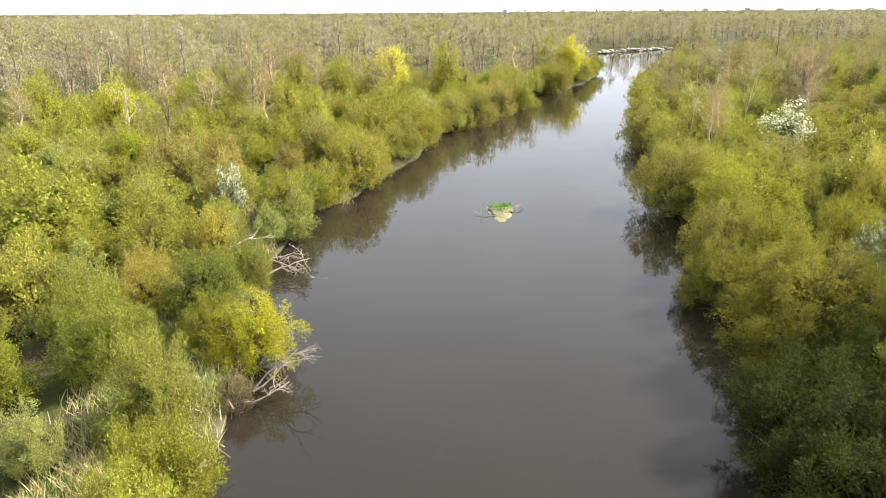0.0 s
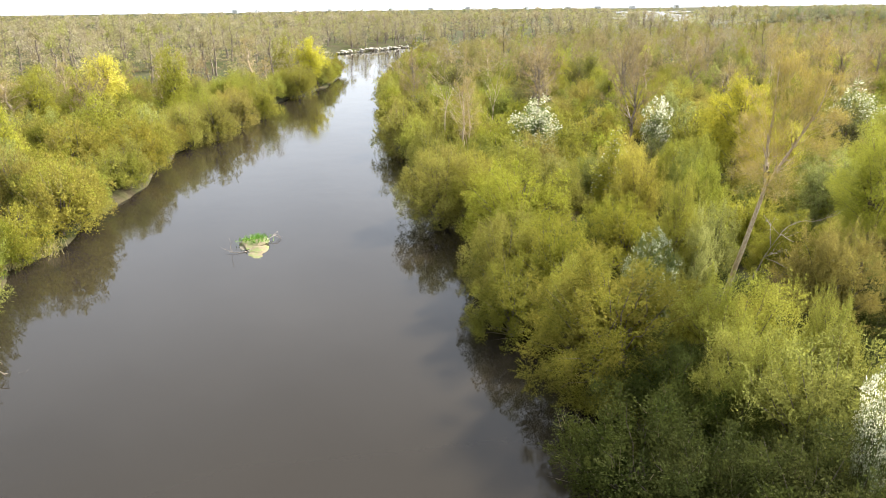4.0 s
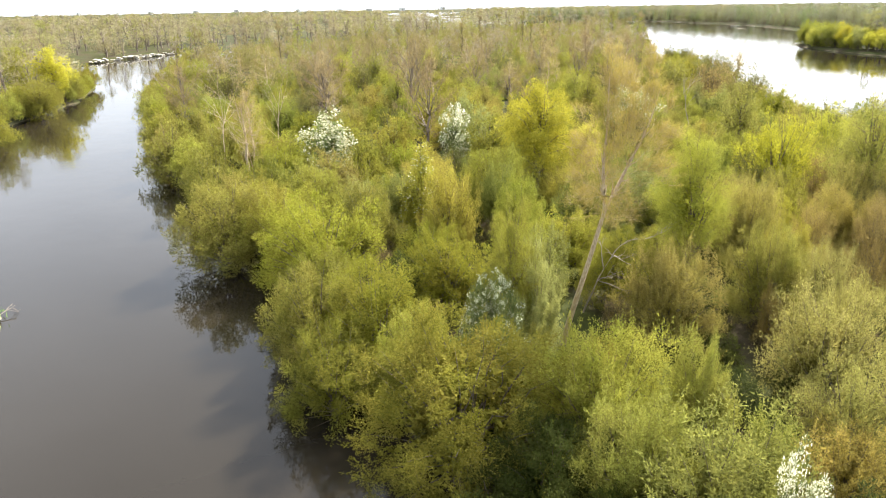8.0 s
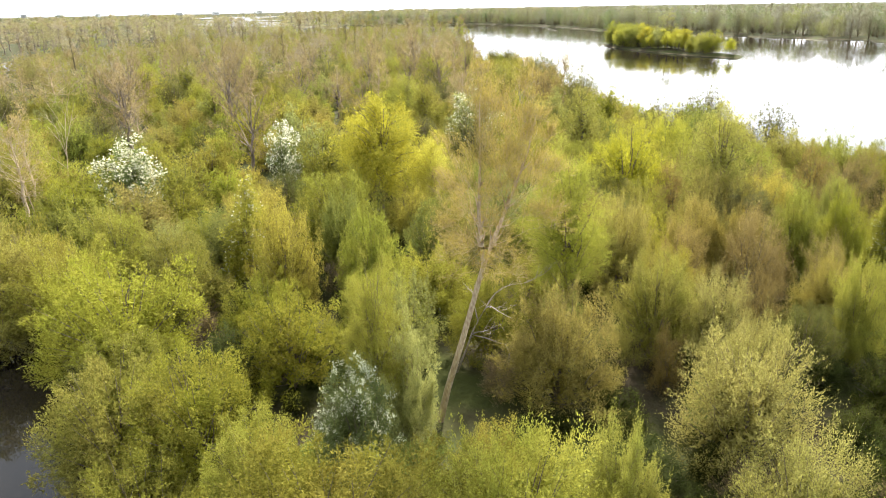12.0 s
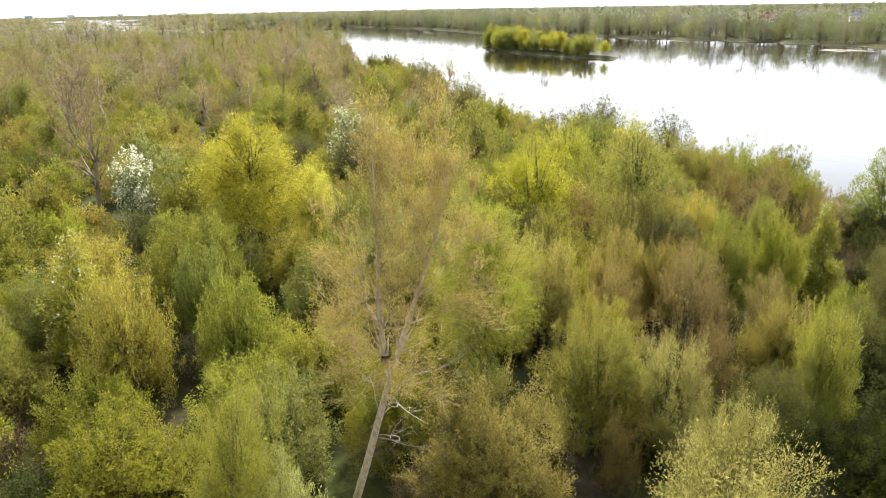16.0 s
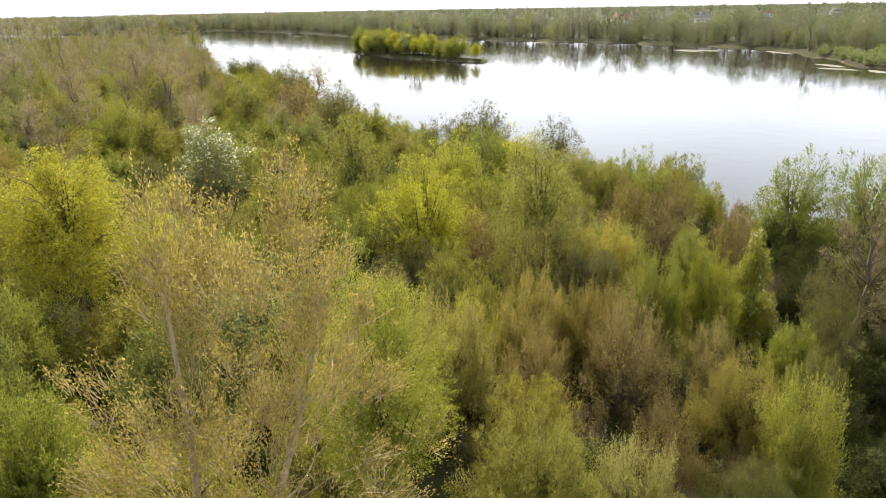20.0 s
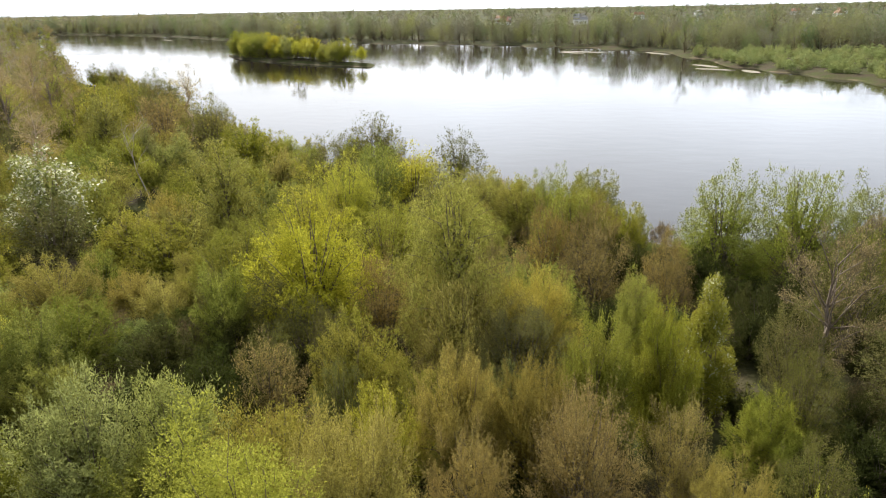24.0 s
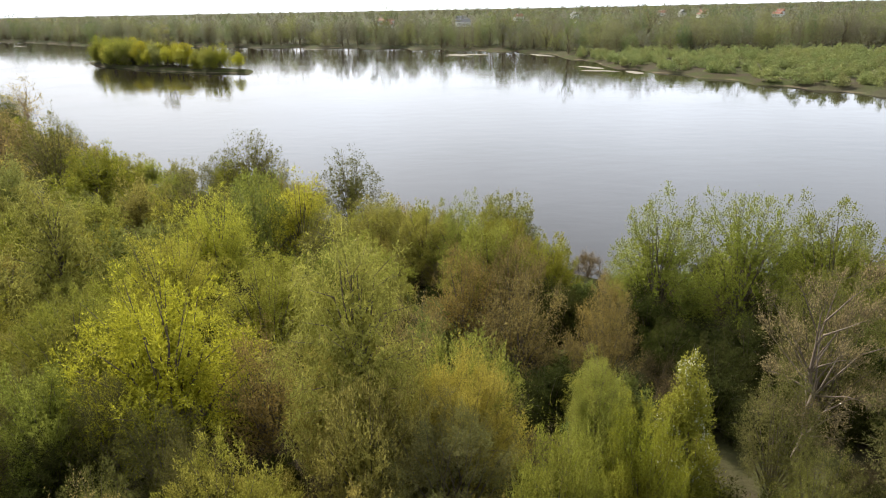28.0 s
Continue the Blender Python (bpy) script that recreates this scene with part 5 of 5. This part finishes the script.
def blades(name, spots, length, lean, material, seed, per=26, width=0.05, spread_r=0.45):
    rng = np.random.default_rng(seed)
    spots = np.asarray(spots, float)
    c = np.repeat(spots, per, axis=0)
    n = len(c)
    p = c + np.concatenate([rng.normal(scale=spread_r, size=(n, 2)), np.zeros((n, 1))], 1)
    d = np.concatenate([rng.normal(scale=lean, size=(n, 2)), np.ones((n, 1))], 1)
    shape = Shape()
    shape.leaves(p, d, length, width, rng)
    return shape.mesh(name, material)


def thin_material(name, a, b):
    return leaf_material(name, a, b, 0.2)


STRAW = thin_material("dry_straw", (0.50, 0.42, 0.24), (0.38, 0.33, 0.15))
GRASS = thin_material("fresh_grass", (0.14, 0.26, 0.05), (0.22, 0.30, 0.06))

rock = new("rock_islet")
rock.location = (7.6, 90, 0)
for i, (x, y, z, sx, sy, sz, mt) in enumerate([(0, 1.4, 0.1, 1.5, 2.0, 0.75, OCHRE), (0.2, -0.6, 0.0, 1.2, 1.6, 0.55, OCHRE), (-0.3, -2.4, -0.1, 0.9, 1.4, 0.35, OCHRE), (0.9, 2.4, 0.1, 1.1, 1.2, 0.5, MUD), (-1.0, 0.6, -0.05, 0.8, 1.0, 0.35, MUD), (0.1, -4.0, -0.15, 0.5, 0.9, 0.25, OCHRE)]):
    st = new("stone", stone_mesh(60 + i, mt))
    st.parent, st.location, st.scale = rock, (x, y, z), (sx, sy, sz)
tuft = new("grass_tuft", blades("grass_tuft", [(0.3, 2.2, 0.4), (-0.4, 1.6, 0.45), (0.9, 1.2, 0.35), (0.1, 0.7, 0.4), (1.2, 2.6, 0.3), (-0.9, 2.2, 0.3), (0.5, 3.0, 0.3)], 0.55, 0.7, GRASS, 8, 70, 0.07, 0.4))
tuft.parent = rock
tuft["kind"] = "stuff"
stick = new("driftwood", dead_mesh("driftwood", (-0.6, -0.8, 0.15), (-1, -0.25, 0.03), 2.6, 0.05, 14, DEAD_WOOD, 3, 2))
stick.parent = rock
stick = new("driftwood", dead_mesh("driftwood", (1.2, 1.8, 0.2), (1, 0.3, 0.05), 2.2, 0.05, 15, DEAD_WOOD, 3, 2))
stick.parent = rock
tagged(rock, "small mossy rock islet with grass and driftwood midstream", "rock islet")

STONES = [stone_mesh(80 + i, PALE_STONE, 0.7) for i in range(6)]
rng_stone = random.Random(9)
revetment = new("stone_bank")
for i in range(70):
    t = i / 69
    x, y = 80 + 72 * t, 424 + 56 * t
    st = new("stone", STONES[i % 6])
    st.parent = revetment
    st.location = (x + rng_stone.uniform(-3, 3), y + rng_stone.uniform(-1, 5), rng_stone.uniform(0.2, 1.6))
    st.rotation_euler = (0, 0, rng_stone.uniform(0, 6))
    k = rng_stone.uniform(0.5, 1.3)
    st.scale = (k * 1.3, k, k * 0.8)
tagged(revetment, "pale broken limestone blocks lining the outer bank", "stone bank")

# dry grass and herbs along the west bank
spots = []
rng_g = random.Random(3)
while len(spots) < 420:
    gx, gy = rng_g.uniform(-34, -12), rng_g.uniform(22, 98)
    d = float(shore(np.array(gx), np.array(gy)))
    if 0.5 < d < 9:
        spots.append((gx, gy, float(height(np.array(gx), np.array(gy))) - 0.05))
tagged(new("dry_grass", blades("dry_grass", spots[:240], 1.0, 0.5, STRAW, 21, 70, 0.07, 0.8)), "straw-coloured dead grass on the grassy west bank", "grass", kind="stuff")
tagged(new("bank_grass", blades("bank_grass", spots[240:], 0.7, 0.6, GRASS, 22, 80, 0.08, 0.8)), "fresh green grass tufts on the west bank", "grass", kind="stuff")


# ---------------------------------------------------------------- sandbars and far buildings
def sandbar(x, y, length, width, turn, seed):
    me = stone_mesh(seed, MUD, 1.0)
    ob = new("sandbar", me)
    ob.location, ob.rotation_euler, ob.scale = (x, y, -0.05), (0, 0, radians(turn)), (length, width, 0.28)
    tagged(ob, "low wet mud bar lying in the shallow river", "sandbar", "mud bars of the river")


for i, (x, y, ln, wd, tn) in enumerate([(470, 30, 16, 3, 60), (452, -8, 14, 3, 20), (352, -18, 9, 2, 60), (342, -30, 8, 2.5, 10), (560, 140, 12, 2, 60), (465, 38, 12, 2.5, 45), (370, -18, 10, 3, 20), (700, 420, 16, 2, 50)]):
    sandbar(x, y, ln, wd, tn, 120 + i)


def plain_material(name, a, b, scale=0.8):
    m, nt, bsdf, out = blank(name)
    co = nt.nodes.new("ShaderNodeTexCoord")
    n = noise_node(nt, scale, 5, co.outputs["Object"])
    nt.links.new(mix_colour(nt, span(nt, n.outputs["Fac"], 0.35, 0.65), a, b), bsdf.inputs["Base Color"])
    bsdf.inputs["Roughness"].default_value = 0.85
    return m


PLASTER, ROOF_RED, ROOF_GREY, GLASS = plain_material("white_plaster", (0.66, 0.65, 0.61), (0.78, 0.77, 0.73)), plain_material("red_roof_tiles", (0.22, 0.09, 0.06), (0.32, 0.14, 0.09)), plain_material("grey_roof", (0.14, 0.14, 0.14), (0.22, 0.22, 0.22)), plain_material("dark_windows", (0.03, 0.035, 0.04), (0.06, 0.065, 0.07))


def box_mesh(name, w, d, h, material):
    bm = bmesh.new()
    bmesh.ops.create_cube(bm, size=1.0)
    for v in bm.verts:
        v.co = Vector((v.co.x * w, v.co.y * d, (v.co.z + 0.5) * h))
    me = bpy.data.meshes.new(name)
    bm.to_mesh(me)
    bm.free()
    me.materials.append(material)
    return me


def gable_mesh(w, d, h, material):
    a, b = w / 2 + 0.4, d / 2 + 0.5
    v = [(-a, -b, 0), (a, -b, 0), (a, b, 0), (-a, b, 0), (-a, 0, h), (a, 0, h)]
    return mesh_from("roof", np.array(v, float), [(0, 1, 5, 4), (2, 3, 4, 5), (0, 4, 3), (1, 2, 5), (3, 2, 1, 0)], material)


def house(x, y, w, d, h, turn, roof):
    ob = new("house")
    z = float(height(np.array(float(x)), np.array(float(y))))
    ob.matrix_world = pose(x, y, z - 0.1, 0, 0, turn)
    body = new("wall", box_mesh("wall", w, d, h, PLASTER))
    top = new("roof", gable_mesh(w, d, d * 0.42, roof))
    top.location = (0, 0, h + 0.02)
    chimney = new("chimney", box_mesh("chimney", 0.8, 0.8, 2.2, PLASTER))
    chimney.location = (w * 0.2, d * 0.12, d * 0.25)
    body.parent = top.parent = ob
    chimney.parent = top
    for i in range(3):
        for side in (-1, 1):
            win = new("window", box_mesh("window", 1.4, 0.1, 1.5, GLASS))
            win.parent, win.location = body, (w * (i - 1) * 0.3, side * (d / 2 + 0.03), h * 0.45)
    tagged(ob, "distant white house with a pitched %s roof" % ("red" if roof == ROOF_RED else "grey"), "house", "houses on the plain")


rng_h = random.Random(17)
for i in range(16):
    house(1000 + rng_h.uniform(-60, 420), -260 + rng_h.uniform(-330, 420), rng_h.uniform(10, 18), rng_h.uniform(8, 11), rng_h.uniform(4, 7), rng_h.uniform(0, 180), ROOF_RED if i % 3 else ROOF_GREY)


def block(x, y, w, d, h, turn):
    ob = new("apartment_block")
    ob.matrix_world = pose(x, y, float(height(np.array(float(x)), np.array(float(y)))) - 0.2, 0, 0, turn)
    wall = new("wall", box_mesh("wall", w, d, h, PLASTER))
    slab = new("roof", box_mesh("roof", w + 0.6, d + 0.6, 0.8, ROOF_GREY))
    slab.location = (0, 0, h + 0.01)
    wall.parent = slab.parent = ob
    for k in range(int(h / 3.2)):
        band = new("window_band", box_mesh("window_band", w * 0.92, d + 0.2, 1.4, GLASS))
        band.parent, band.location = wall, (0, 0, 1.0 + 3.2 * k)
    tagged(ob, "white apartment block far off on the horizon", "building", "apartment blocks on the horizon")


for i in range(14):
    a = radians(4 + 34 * i / 13 + rng_h.uniform(-1, 1))
    r = rng_h.uniform(3900, 4600)
    block(r * math.sin(a), r * math.cos(a), rng_h.uniform(20, 45), 14, rng_h.uniform(10, 17), rng_h.uniform(0, 180))
